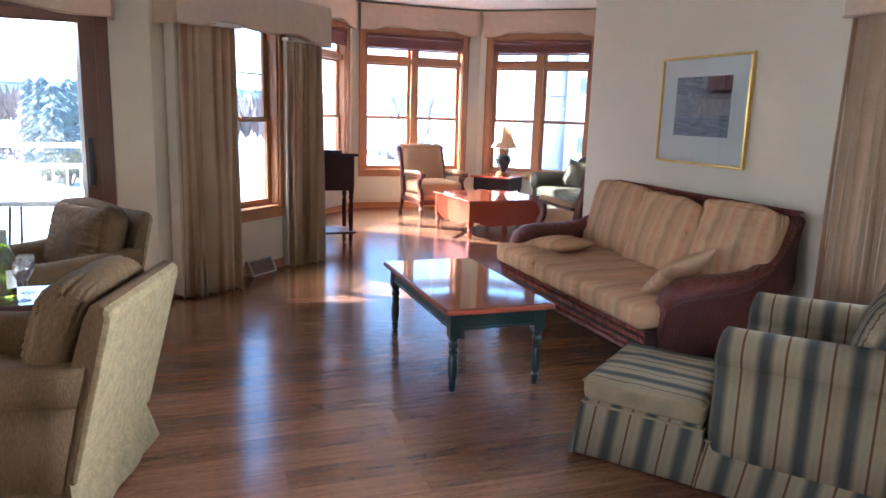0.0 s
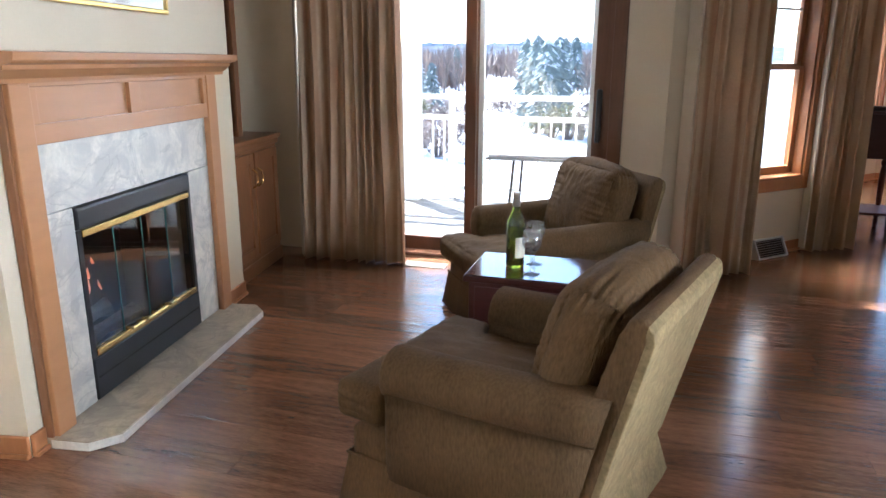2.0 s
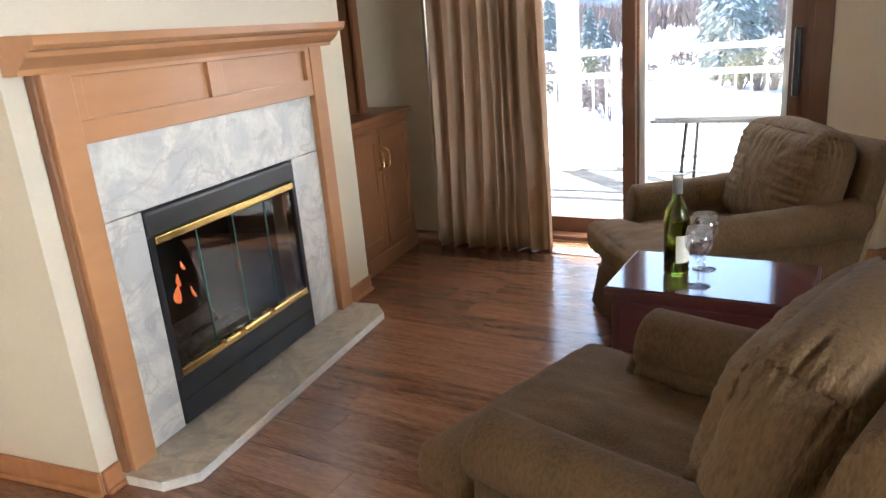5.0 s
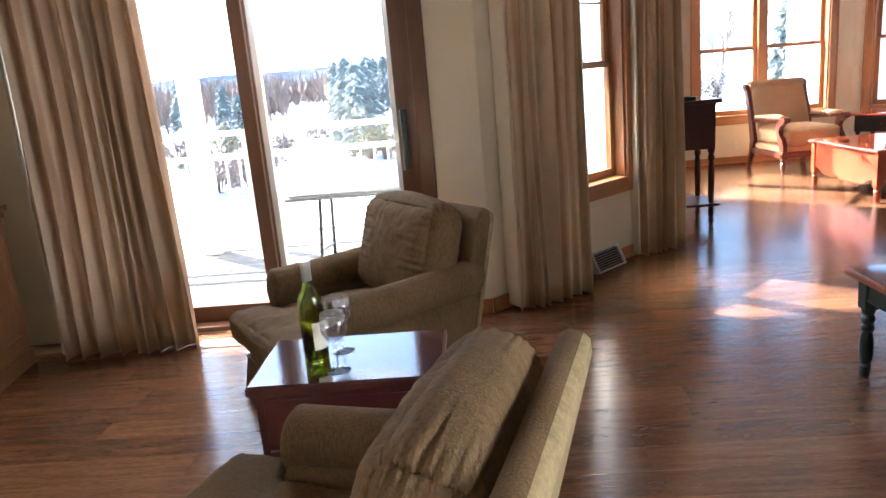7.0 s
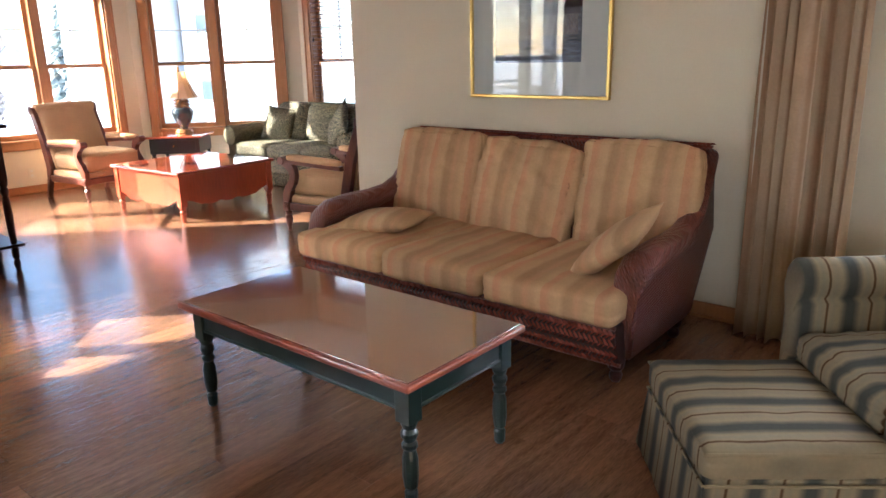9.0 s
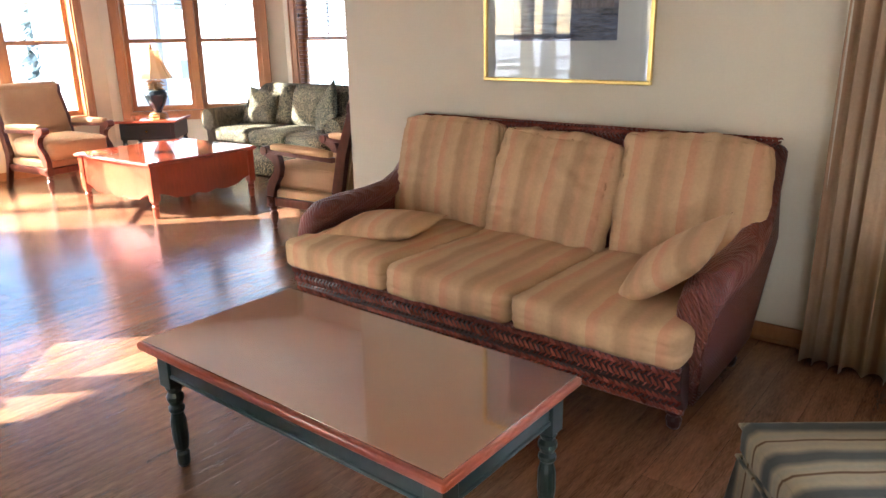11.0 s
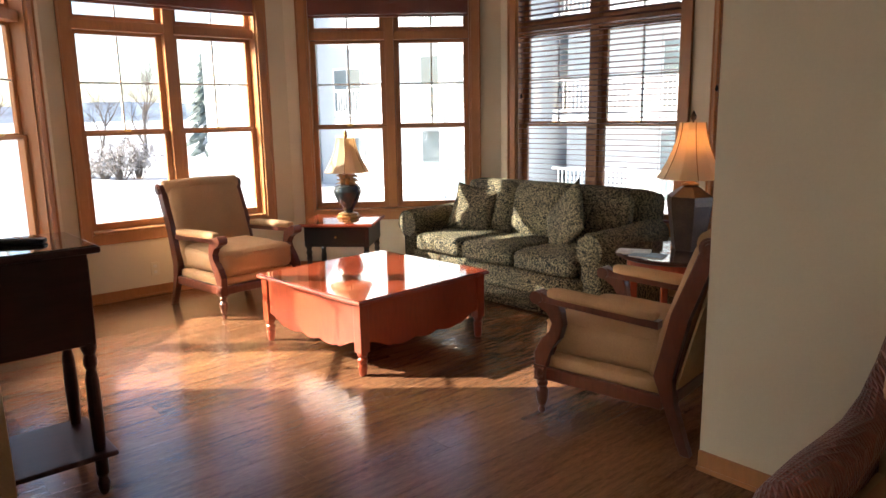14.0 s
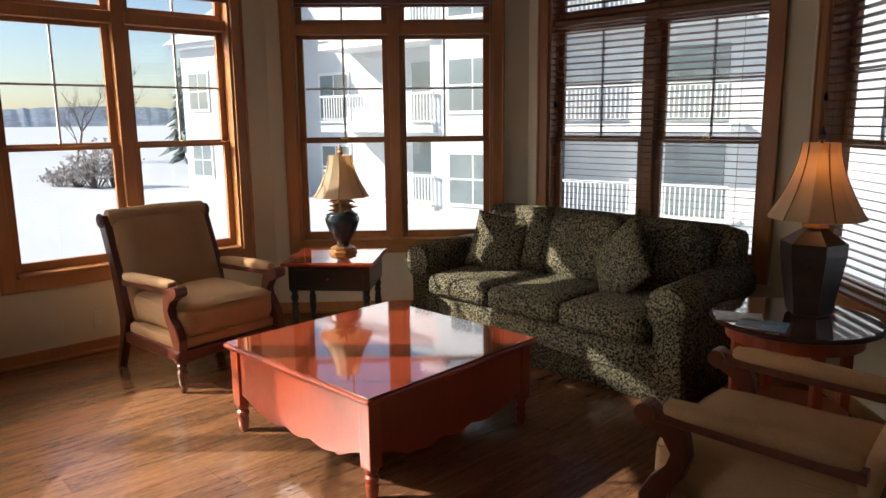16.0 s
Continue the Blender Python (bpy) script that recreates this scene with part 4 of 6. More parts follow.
for s in (-1, 1):
    part("arm", sofa_arm(bmesh.new(), s), WICKER, so, smooth=True)
bm = bmesh.new()
bent(bm, [(1.95, 0.25), (2.09, 0.86), (2.10, 0.895), (2.13, 0.915), (2.17, 0.91), (2.19, 0.88), (1.98, 0.13), (1.88, 0.13)], -hw + 0.03, hw - 0.03, None, 0.015)
for v in bm.verts:
    v.co.x *= 1.0 - 0.015 * max(0, (v.co.z - 0.55) / 0.4)
part("back", bm, WICKER, so)
part("top_rail", tubed([(-hw + 0.04, 2.14, 0.875), (-hw + 0.09, 2.145, 0.895), (-0.5, 2.15, 0.905), (0, 2.15, 0.908), (0.5, 2.15, 0.905), (hw - 0.09, 2.145, 0.898), (hw - 0.04, 2.14, 0.88)], [0.03, 0.034, 0.034, 0.034, 0.034, 0.034, 0.03], 10), WICKER, so, smooth=True)
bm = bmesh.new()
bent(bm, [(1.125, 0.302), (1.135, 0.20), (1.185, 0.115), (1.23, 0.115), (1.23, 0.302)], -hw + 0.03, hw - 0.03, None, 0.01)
part("front_apron", bm, WEAVESHADE, so)
STRAND = material("varnished_wicker_strand", (0.2, 0.05, 0.033), 0.25, vary=0.45, scale=20, fine=90, spec=0.6, island=True, per_piece=0.6)
for nm, at, rr, cc in (("apron_weave", lambda u, v: (Vector((-hw + 0.03 + (2 * hw - 0.06) * u, 1.181 - 0.062 * v ** 0.6, 0.118 + 0.18 * v)), Vector((0, -0.9, -0.4))), 7, 84),
                       ("rail_weave", lambda u, v: (Vector((-hw + 0.04 + (2 * hw - 0.08) * u, 2.093 + 0.08 * v, 0.862 + 0.075 * math.sin(math.pi * (0.15 + 0.5 * v)))), Vector((0, -0.6, 0.8))), 5, 84)):
    me = weave(rr, cc, at)
    me.materials.append(STRAND)
    ob = new(nm, me)
    ob.parent = so
    tagged(ob, kind="stuff")
for x0, x1, y, z in ((-hw + 0.03, hw - 0.03, 1.181, 0.118), (-hw + 0.03, hw - 0.03, 1.118, 0.302)):
    part("edge_cane", tubed([(x0, y, z), (0, y, z), (x1, y, z)], 0.011, 8), WICKER, so)
part("seat_deck", boxed((-hw + 0.08, 1.16, 0.22), (hw - 0.08, 1.96, 0.28), 0.01), WICKER, so)
for x in (-hw + 0.09, hw - 0.09):
    for y in (1.27, 1.90):
        part("leg", turned([(0.018, 0), (0.026, 0.012), (0.03, 0.035), (0.022, 0.05), (0.034, 0.065), (0.04, 0.10), (0.042, 0.13)], 12, pose(x, y, 0)), MAHOG, so)
for k in range(3):
    x = -0.63 + 0.63 * k
    wide = 0.314 if k == 1 else 0.325
    part("seat_cushion", soft((-wide, -0.43, -0.064), (wide, 0.42, 0.078), 0.036, puff=0.013, wrinkle=0.008, seed=k * 5, n=28, crease=0.007), PEACH, so, m=pose(x + (-0.02 if k == 0 else 0.02 if k == 2 else 0), 1.50, 0.366), smooth=True)
    bm = soft((-0.30, -0.07, -0.265), (0.30, 0.07, 0.265), 0.028, puff=0.032, wrinkle=0.014, seed=k * 7 + 2, n=40, crease=0.02)
    for v in bm.verts:
        v.co.y -= 0.014 * max(0, noise.noise(Vector((v.co.x * 7 + v.co.z * 9 + k * 4, v.co.x * 3 - v.co.z * 3, k)))) * (1.6 if k == 1 else 0.8)
        v.co.z -= 0.014 * (v.co.x / 0.3) ** 2 * (1 if v.co.z < 0 else -0.6)
    part("back_cushion", bm, PEACH, so, m=pose(x + (0.0, 0.03, 0.03)[k], (1.94, 1.90, 1.94)[k], (0.675, 0.645, 0.675)[k], -15, (0, 5, 0)[k], 0), smooth=True)
for nm, m in (("near_arm", pose(-0.27, 1.44, 0.485, 4, -6, 8)), ("leaning", pose(1.16, 1.42, 0.565, 18, -38, -6))):
    th = thing("throw_pillow", m, "small sand-coloured scatter pillow lying on the sofa" if nm == "near_arm" else "small sand-coloured scatter pillow leaning on the sofa arm", "pillow", "scatter pillows")
    part("cover", pillow(0.52 if nm == "near_arm" else 0.46, 0.34 if nm == "near_arm" else 0.36, 0.12, 3), PEACH, th, smooth=True)


# ---- skirted armchairs ----
def skirt(bm, outline, z0, z1, flare, pleat, sides=(0, 1, 2, 3)):
    """A hanging fabric skirt along a closed outline, with a pleat at each corner."""
    n = len(outline)
    for k in sides:
        a, b = Vector(outline[k]), Vector(outline[(k + 1) % n])
        d = (b - a).normalized()
        out = Vector((d.y, -d.x))
        pts = []
        for i in range(13):
            t = i / 12
            w = flare * (0.9 + 0.22 * noise.noise(Vector((a.x * 9 + t * 6, k * 3.1, 0))))
            pts.append((a + (b - a) * t, w, d * flare * 0.9 * (2 * t - 1)))
        low = [bm.verts.new((*(p + e + out * w), z0)) for p, w, e in pts]
        top = [bm.verts.new((*(p + out * 0.002), z1)) for p, _, _ in pts]
        low2 = [bm.verts.new((*(p + e + out * (w - 0.012)), z0)) for p, w, e in pts]
        for i in range(12):
            bm.faces.new((low[i], low[i + 1], top[i + 1], top[i]))
            bm.faces.new((low[i + 1], low[i], low2[i], low2[i + 1]))
        bm.faces.new((low[0], top[0], low2[0]))
        bm.faces.new((low[-1], low2[-1], top[-1]))


def rolled_arm(bm, s, x, arm_h, y0, y1, thick=0.12, roll=0.078):
    """An upholstered arm: upright side that swells into a roll, rounded at the front end."""
    rings = []
    runs = [(y0 + (y1 - y0) * k / 7, 1.0) for k in range(8)] + [(y1 + 0.014, 0.93), (y1 + 0.023, 0.78), (y1 + 0.027, 0.5)]
    for y, k in runs:
        t = (y - y0) / (y1 - y0)
        zr = arm_h - roll + 0.022 * (1 - min(t, 1)) ** 2
        sec = [(x - s * thick * 0.55, 0.16), (x + s * thick * 0.45, 0.16), (x + s * thick * 0.47, 0.30), (x + s * thick * 0.45, zr - roll * 0.85)]
        for i in range(15):
            a = radians(-62 + 290 * i / 14)
            sec.append((x + s * (0.010 + roll * math.cos(a)), zr + roll * math.sin(a)))
        sec.append((x - s * thick * 0.55, zr - roll * 0.9))
        cx, cz = x, 0.16 + (zr - 0.16) * 0.62
        rake = lambda pz: (1 - min(t, 1)) * (-0.325 - 0.247 * (max(pz, 0.19) - 0.19) - y0)
        rings.append([bm.verts.new((cx + (px - cx) * k, y + rake(pz), cz + (pz - cz) * k)) for px, pz in sec])
    n = len(rings[0])
    for p, q in zip(rings, rings[1:]):
        for i in range(n):
            bm.faces.new((p[i], p[(i + 1) % n], q[(i + 1) % n], q[i]))
    bm.faces.new(rings[0])
    bm.faces.new(rings[-1])
    bmesh.ops.recalc_face_normals(bm, faces=bm.faces)
    return bm


def t_cushion(wide, inner, y0, y1, z0, z1, notch, seed):
    """A seat cushion whose front wraps round the arms."""
    bm = soft((-wide, y0, z0), (wide, y1, z1), 0.045, puff=0.016, wrinkle=0.009, seed=seed, n=36, crease=0.011)
    for v in bm.verts:
        t = min(1, max(0, (v.co.y - notch + 0.02) / 0.05))
        v.co.x *= inner / wide + (1 - inner / wide) * t * t * (3 - 2 * t)
    return bm


def armchair(name, m, fabric, back_fabric, label, arm_h=0.585, group="", arm_fabric=None, skirt_fabric=None, arm_x=0.315, front=0.228, cushion_front=0.455, boxed_seat=False):
    """A low club chair: skirted base, rolled arms, raked back, T-cushion and loose back pillow."""
    th = thing(name, m, label, "armchair", group)
    W = arm_x + 0.048
    lip = 0.03 if boxed_seat else 0.165
    outline = [(-W + 0.012, -0.345), (W - 0.012, -0.345), (W, front + lip - 0.005), (-W, front + lip - 0.005)]
    part("base", soft((-W + 0.05, -0.32, 0.14), (W - 0.05, front + 0.05, 0.335), 0.03, n=6), fabric, th, smooth=True)
    bk = bmesh.new()
    skirt(bk, outline, 0.012, 0.205, 0.055, 0.02, (0,))
    part("back_skirt", bk, back_fabric, th, "paler brocade fabric", smooth=True)
    for k in (1, 2, 3):
        bm = bmesh.new()
        skirt(bm, outline, 0.012, 0.205, 0.035, 0.02, (k,))
        part("skirt", bm, skirt_fabric or fabric, th, smooth=True)
    part("front_rail", soft((-W + 0.01, front - 0.02, 0.15), (W - 0.01, front + lip, 0.305), 0.03, n=6), skirt_fabric or fabric, th, smooth=True)
    part("skirt_welt", tubed([(-W + 0.01, -0.345, 0.205), (-W - 0.002, front + lip, 0.207), (W + 0.002, front + lip, 0.207), (W - 0.01, -0.345, 0.205)], 0.0055), fabric, th)
    for s in (-1, 1):
        part("arm", rolled_arm(bmesh.new(), s, s * arm_x, arm_h, -0.40, front), arm_fabric or fabric, th, smooth=True)
    inner = arm_x - 0.068
    seat = inner if boxed_seat else W - 0.005
    cush = part("seat_cushion", t_cushion(seat, inner, -0.24, cushion_front, 0.30, 0.437, front + 0.04, 2), fabric, th, smooth=True)
    yf = cushion_front - 0.004
    for z in (0.345, 0.392):
        part("welt", tubed([(-seat + 0.003, yf - 0.12, z), (-seat + 0.001, yf - 0.05, z), (-seat + 0.04, yf - 0.004, z), (0, yf + 0.012, z), (seat - 0.04, yf - 0.004, z), (seat - 0.001, yf - 0.05, z), (seat - 0.003, yf - 0.12, z)], 0.0055), fabric, cush)
    bm = bmesh.new()
    bent(bm, [(-0.25, 0.25), (-0.338, 0.14), (-0.368, 0.20), (-0.506, 0.76), (-0.503, 0.79), (-0.488, 0.808), (-0.466, 0.812), (-0.446, 0.80), (-0.432, 0.77), (-0.35, 0.50)], -W + 0.006, W - 0.006, None, 0.02)
    part("back", bm, fabric, th, smooth=True)
    bm = bmesh.new()
    bent(bm, [(-0.357, 0.19), (-0.374, 0.19), (-0.514, 0.755), (-0.51, 0.785), (-0.496, 0.80), (-0.49, 0.78)], -W + 0.008, W - 0.008, None, 0.004)
    part("back_panel", bm, back_fabric, th, "paler brocade fabric")
    pw = inner + 0.048
    bp = part("back_pillow", soft((-pw, -0.10, -0.215), (pw, 0.10, 0.225), 0.075, puff=0.035, wrinkle=0.006, seed=9, n=60, crease=0.022), fabric, th, m=pose(0, -0.285, 0.618, 17, 0, 0), smooth=True)
    for yy in (0.045, -0.045):
        ring = []
        for k in range(49):
            a = 2 * math.pi * k / 48
            cx, cz = math.cos(a), math.sin(a)
            q = (abs(cx) ** 7 + abs(cz) ** 7) ** (1 / 7)
            ring.append(((pw - 0.004) * cx / q, yy, 0.003 + 0.216 * cz / q))
        part("welt", tubed(ring, 0.007), fabric, bp)
    return th


armchair("club_chair", pose(1.597, -1.86, 0, 0, 0, 164.0), OLIVE, OLIVEBACK, "olive-brown skirted club chair with a loose back pillow", group="pair of club chairs")
armchair("club_chair", pose(-0.06, -2.05, 0, 0, 0, 215.8), OLIVE, OLIVEBACK, "olive-brown skirted club chair with a loose back pillow", group="pair of club chairs")
armchair("striped_armchair", pose(2.375, 1.159, 0, 0, 0, 127.8), TICKING, TICKING, "sage and cream striped armchair with a skirt", 0.67, arm_fabric=TICKING_ARM, skirt_fabric=TICKING_SKIRT, arm_x=0.34, front=0.26, cushion_front=0.29, boxed_seat=True)
ot = thing("ottoman", pose(1.991, 0.748, 0, 0, 0, 127.8), "sage and cream striped skirted ottoman", "ottoman")
part("cushion", soft((-0.303, -0.255, 0.25), (0.303, 0.255, 0.355), 0.03, puff=0.008, wrinkle=0.005, n=24, crease=0.004), TICKING, ot, smooth=True)
part("base", boxed((-0.294, -0.247, 0.12), (0.294, 0.247, 0.27), 0.02), TICKING_SKIRT, ot)
for k in range(4):
    bm = bmesh.new()
    skirt(bm, [(-0.298, -0.25), (0.298, -0.25), (0.298, 0.25), (-0.298, 0.25)], 0.012, 0.24, 0.03, 0.02, (k,))
    part("skirt", bm, TICKING_SKIRT, ot, smooth=True)
for z, e in ((0.336, 0.003), (0.24, 0.003)):
    part("piping", tubed([(-0.298 - e, -0.25 - e, z), (0.298 + e, -0.25 - e, z), (0.298 + e, 0.25 + e, z), (-0.298 - e, 0.25 + e, z), (-0.298 - e, -0.25 - e, z)], 0.006), TICKING, ot)
part("corner_pleat", tubed([(-0.325, 0.28, 0.012), (-0.312, 0.265, 0.12), (-0.3, 0.252, 0.24)], [0.016, 0.011, 0.006]), TICKING_SKIRT, ot)

# ---- end table, bottle and glasses ----
et = thing("end_table", pose(0.82, -1.91, 0), "dark cherry box end table with a polished top", "end table")
part("top", boxed((-0.19, -0.285, 0.52), (0.19, 0.285, 0.546), 0.005), MAHOG, et)
part("top_sheen", boxed((-0.182, -0.277, 0.546), (0.182, 0.277, 0.549), 0.001), material("polished_dark_top", (0.06, 0.014, 0.012), 0.1, vary=0.2, spec=0.8, coat=0.8), et)
part("body", boxed((-0.17, -0.265, 0.06), (0.17, 0.265, 0.52), 0.004), ENDRED, et)
part("drawer", boxed((0.168, -0.24, 0.36), (0.178, 0.24, 0.50), 0.003), ENDRED, et)
part("panel", boxed((0.168, -0.24, 0.09), (0.178, 0.24, 0.34), 0.003), ENDRED, et)
for x in (-0.14, 0.14):
    for y in (-0.23, 0.23):
        part("foot", boxed((x - 0.025, y - 0.025, 0), (x + 0.025, y + 0.025, 0.065), 0.004), MAHOG, et)
BOTTLE = glass("green_bottle_glass", (0.42, 0.5, 0.05), 0.0, 1.5)
bo = thing("wine_bottle", pose(0.83, -2.018, 0.549), "green glass wine bottle with pale label and foil", "bottle")
part("glass_body", turned([(0.034, 0.0), (0.038, 0.006), (0.038, 0.17), (0.034, 0.20), (0.018, 0.235), (0.0145, 0.25), (0.0145, 0.30), (0.016, 0.302), (0.016, 0.31), (0.011, 0.31), (0.011, 0.25), (0.015, 0.233), (0.031, 0.198), (0.034, 0.17), (0.034, 0.012), (0.004, 0.02)], 24), BOTTLE, bo, smooth=True)
part("foil", turned([(0.0152, 0.255), (0.0155, 0.30), (0.0165, 0.303), (0.0165, 0.313), (0.006, 0.314)], 20), material("grey_foil", (0.35, 0.34, 0.31), 0.35, 0.5), bo, smooth=True)
bm = bmesh.new()
for k in range(11):
    a = radians(-50 + 100 * k / 10)
    bm.verts.new((0.0386 * math.cos(a), 0.0386 * math.sin(a), 0.045)), bm.verts.new((0.0386 * math.cos(a), 0.0386 * math.sin(a), 0.13))
bm.verts.ensure_lookup_table()
for k in range(10):
    bm.faces.new((bm.verts[2 * k], bm.verts[2 * k + 2], bm.verts[2 * k + 3], bm.verts[2 * k + 1]))
bm.normal_update()
bmesh.ops.solidify(bm, geom=list(bm.faces), thickness=0.0005)
part("paper_label", bm, material("label_paper", (0.7, 0.68, 0.6), 0.7, vary=0.05), bo, m=pose(0, 0, 0, 0, 0, 60))
STEMWARE = bpy.data.materials.new("clear_thin_glass")
STEMWARE.use_nodes = True
_n = STEMWARE.node_tree.nodes
_clear, _gloss, _both = [_n.new(k) for k in ("ShaderNodeBsdfTransparent", "ShaderNodeBsdfGlossy", "ShaderNodeMixShader")]
_clear.inputs[0].default_value, _gloss.inputs["Roughness"].default_value = (0.93, 0.94, 0.95, 1), 0.03
_both.inputs[0].default_value = 0.28
STEMWARE.node_tree.links.new(_clear.outputs[0], _both.inputs[1])
STEMWARE.node_tree.links.new(_gloss.outputs[0], _both.inputs[2])
STEMWARE.node_tree.links.new(_both.outputs[0], _n["Material Output"].inputs[0])
GOBLET = [(r * 1.06, z * 1.07) for r, z in ((0.034, 0.0), (0.034, 0.002), (0.01, 0.006), (0.0045, 0.012), (0.004, 0.07), (0.006, 0.078), (0.026, 0.095), (0.036, 0.115), (0.038, 0.135), (0.034, 0.168), (0.033, 0.168), (0.036, 0.135), (0.034, 0.116), (0.024, 0.098), (0.002, 0.084))]
for x, y in ((0.925, -1.935), (0.77, -1.947)):
    th = thing("wine_glass", pose(x, y, 0.549), "clear empty stemmed wine glass", "wine glass", "wine glasses")
    part("goblet", turned(GOBLET, 24), STEMWARE, th, smooth=True)

# ---- vents ----
m, _ = along(B, A)
VM = m @ pose(0.74, 0.058, 0.07, -63, 0, 0)
vt = thing("wall_vent", VM, "grey metal register sloping from baseboard to floor", "vent")
for lo, hi in (((-0.16, -0.075, -0.01), (0.16, -0.06, 0.006)), ((-0.16, 0.06, -0.01), (0.16, 0.075, 0.006)), ((-0.16, -0.06, -0.01), (-0.142, 0.06, 0.006)), ((0.142, -0.06, -0.01), (0.16, 0.06, 0.006))):
    part("vent_frame", boxed(lo, hi, 0.002), VENTRIM, vt)
part("backing", boxed((-0.142, -0.06, -0.014), (0.142, 0.06, -0.009)), DARK, vt)
for k in range(7):
    part("louvre", boxed((-0.142, -0.054 + k * 0.0165, -0.008), (0.142, -0.049 + k * 0.0165, 0.001)), SLATMETAL, vt)
for x in (-0.16, 0.156):
    part("end_plate", boxed((x, -0.07, -0.06), (x + 0.004, 0.07, -0.008)), VENTRIM, vt)
fv = thing("floor_vent", pose(-0.87, -2.96, 0.0, 0, 0, 90), "brown metal floor register", "vent")
part("vent_frame", boxed((-0.15, -0.06, 0.0), (0.15, 0.06, 0.006), 0.002), SLATMETAL, fv)
for k in range(12):
    part("slot", boxed((-0.13 + k * 0.022, -0.045, 0.005), (-0.118 + k * 0.022, 0.045, 0.0075)), DARK, fv)


# ---- bay: blinds ----
BLIND = material("mahogany_blind_slat", (0.17, 0.045, 0.03), 0.4, vary=0.25, scale=6, fine=40, stretch=(0.2, 1, 1))
CORD = material("blind_cord", (0.2, 0.1, 0.07), 0.7)
for k, (nm, p, q) in enumerate(bays):
    m, L = along(p, q)
    a, b = bay_span(k, L)
    a, b = a + 0.03, b - 0.03
    down = k < 2
    th = thing("window_blind", m, "dark wooden venetian blind let down with open slats" if down else "dark wooden venetian blind drawn up under the valance", "blind", "wooden blinds")
    part("head_rail", boxed((a, -0.03, 2.50), (b, 0.028, 2.545), 0.004), BLIND, th)
    me = None
    count = 42 if down else 17
    for i in range(count):
        if down:
            z, tilt = 2.47 - i * 0.0445, 8
        else:
            z, tilt = 2.492 - i * 0.0082, 0
        if me is None:
            ob = part("slat", boxed((-(b - a) / 2, -0.024, -0.0015 if down else -0.0035), ((b - a) / 2, 0.024, 0.0015 if down else 0.0035), 0.001, 1), BLIND, th)
            me = ob.data
        else:
            ob = new("slat", me)
            ob.parent = th
        ob.matrix_basis = pose((a + b) / 2, 0.0, z, tilt, 0, 0)
    zb = 2.47 - 42 * 0.0445 if down else 2.352
    part("bottom_rail", boxed((a, -0.024, zb - 0.02), (b, 0.024, zb), 0.004), BLIND, th)
    for s in (a + 0.12, (a + b) / 2, b - 0.12) if down else ():
        part("ladder_cord", tubed([(s, 0.026, zb), (s, 0.026, 2.5)], 0.0018, 4), CORD, th)
    if down:
        part("pull_cord", tubed([(b - 0.06, 0.035, 2.5), (b - 0.06, 0.04, 1.62)], 0.002, 4), CORD, th)
        part("tassel", turned([(0.004, 0), (0.012, 0.01), (0.010, 0.03), (0.003, 0.045)], 8, pose(b - 0.06, 0.04, 1.58)), DARK, th)

# ---- red coffee table ----
rt = thing("coffee_table", pose(-3.69, 2.33, 0, 0, 0, 3.6), "square red cherry coffee table with scalloped apron and glass top", "coffee table")
h = 0.54
part("tabletop", boxed((-h, -h, 0.425), (h, h, 0.447), 0.008), REDWOOD, rt)
part("glass_sheet", boxed((-h + 0.01, -h + 0.01, 0.4475), (h - 0.01, h - 0.01, 0.453), 0.001), REDTOP, rt, "reflective glass sheet over red wood")
def scallop(n=48):
    out = []
    for k in range(n + 1):
        u = -1 + 2 * k / n
        a = abs(u)
        z = 0.135
        if a > 0.62:
            z = 0.135 + 0.06 * math.sin((a - 0.62) / 0.38 * math.pi / 2) ** 1.3
        elif a > 0.2:
            z = 0.135 - 0.018 * math.sin((a - 0.2) / 0.42 * math.pi) + 0.012
        else:
            z = 0.125 - 0.02 * math.cos(a / 0.2 * math.pi / 2) + 0.022
        out.append((u, z))
    return out
for k in range(4):
    bm = bmesh.new()
    w = h - 0.075
    pts = [(u * w, z) for u, z in scallop()]
    bent(bm, pts + [(w, 0.425), (-w, 0.425)], h - 0.055, h - 0.035)
    bmesh.ops.rotate(bm, verts=bm.verts, matrix=Matrix.Rotation(radians(90 * k), 3, "Z"))
    part("apron", bm, REDWOOD, rt)
    cx, cy = [(1, 1), (-1, 1), (-1, -1), (1, -1)][k]
    bm = turned([(0.017, 0), (0.023, 0.012), (0.028, 0.06), (0.024, 0.075), (0.03, 0.085), (0.03, 0.10), (0.022, 0.11), (0.03, 0.125), (0.03, 0.14)], 16, pose(cx * (h - 0.055), cy * (h - 0.055), 0))
    block(bm, (cx * (h - 0.055) - 0.032, cy * (h - 0.055) - 0.032, 0.14), (cx * (h - 0.055) + 0.032, cy * (h - 0.055) + 0.032, 0.425), 0.004)
    part("leg", bm, REDWOOD, rt)

# ---- carved armchairs ----
TAN = material("tan_upholstery", (0.40, 0.235, 0.12), 0.85, vary=0.14, scale=5, fine=140, bump=0.35, bump_scale=330, spec=0.2)
FRAME = material("polished_walnut_frame", (0.105, 0.027, 0.014), 0.3, vary=0.3, scale=6, fine=50, stretch=(1, 1, 0.3), coat=0.15)


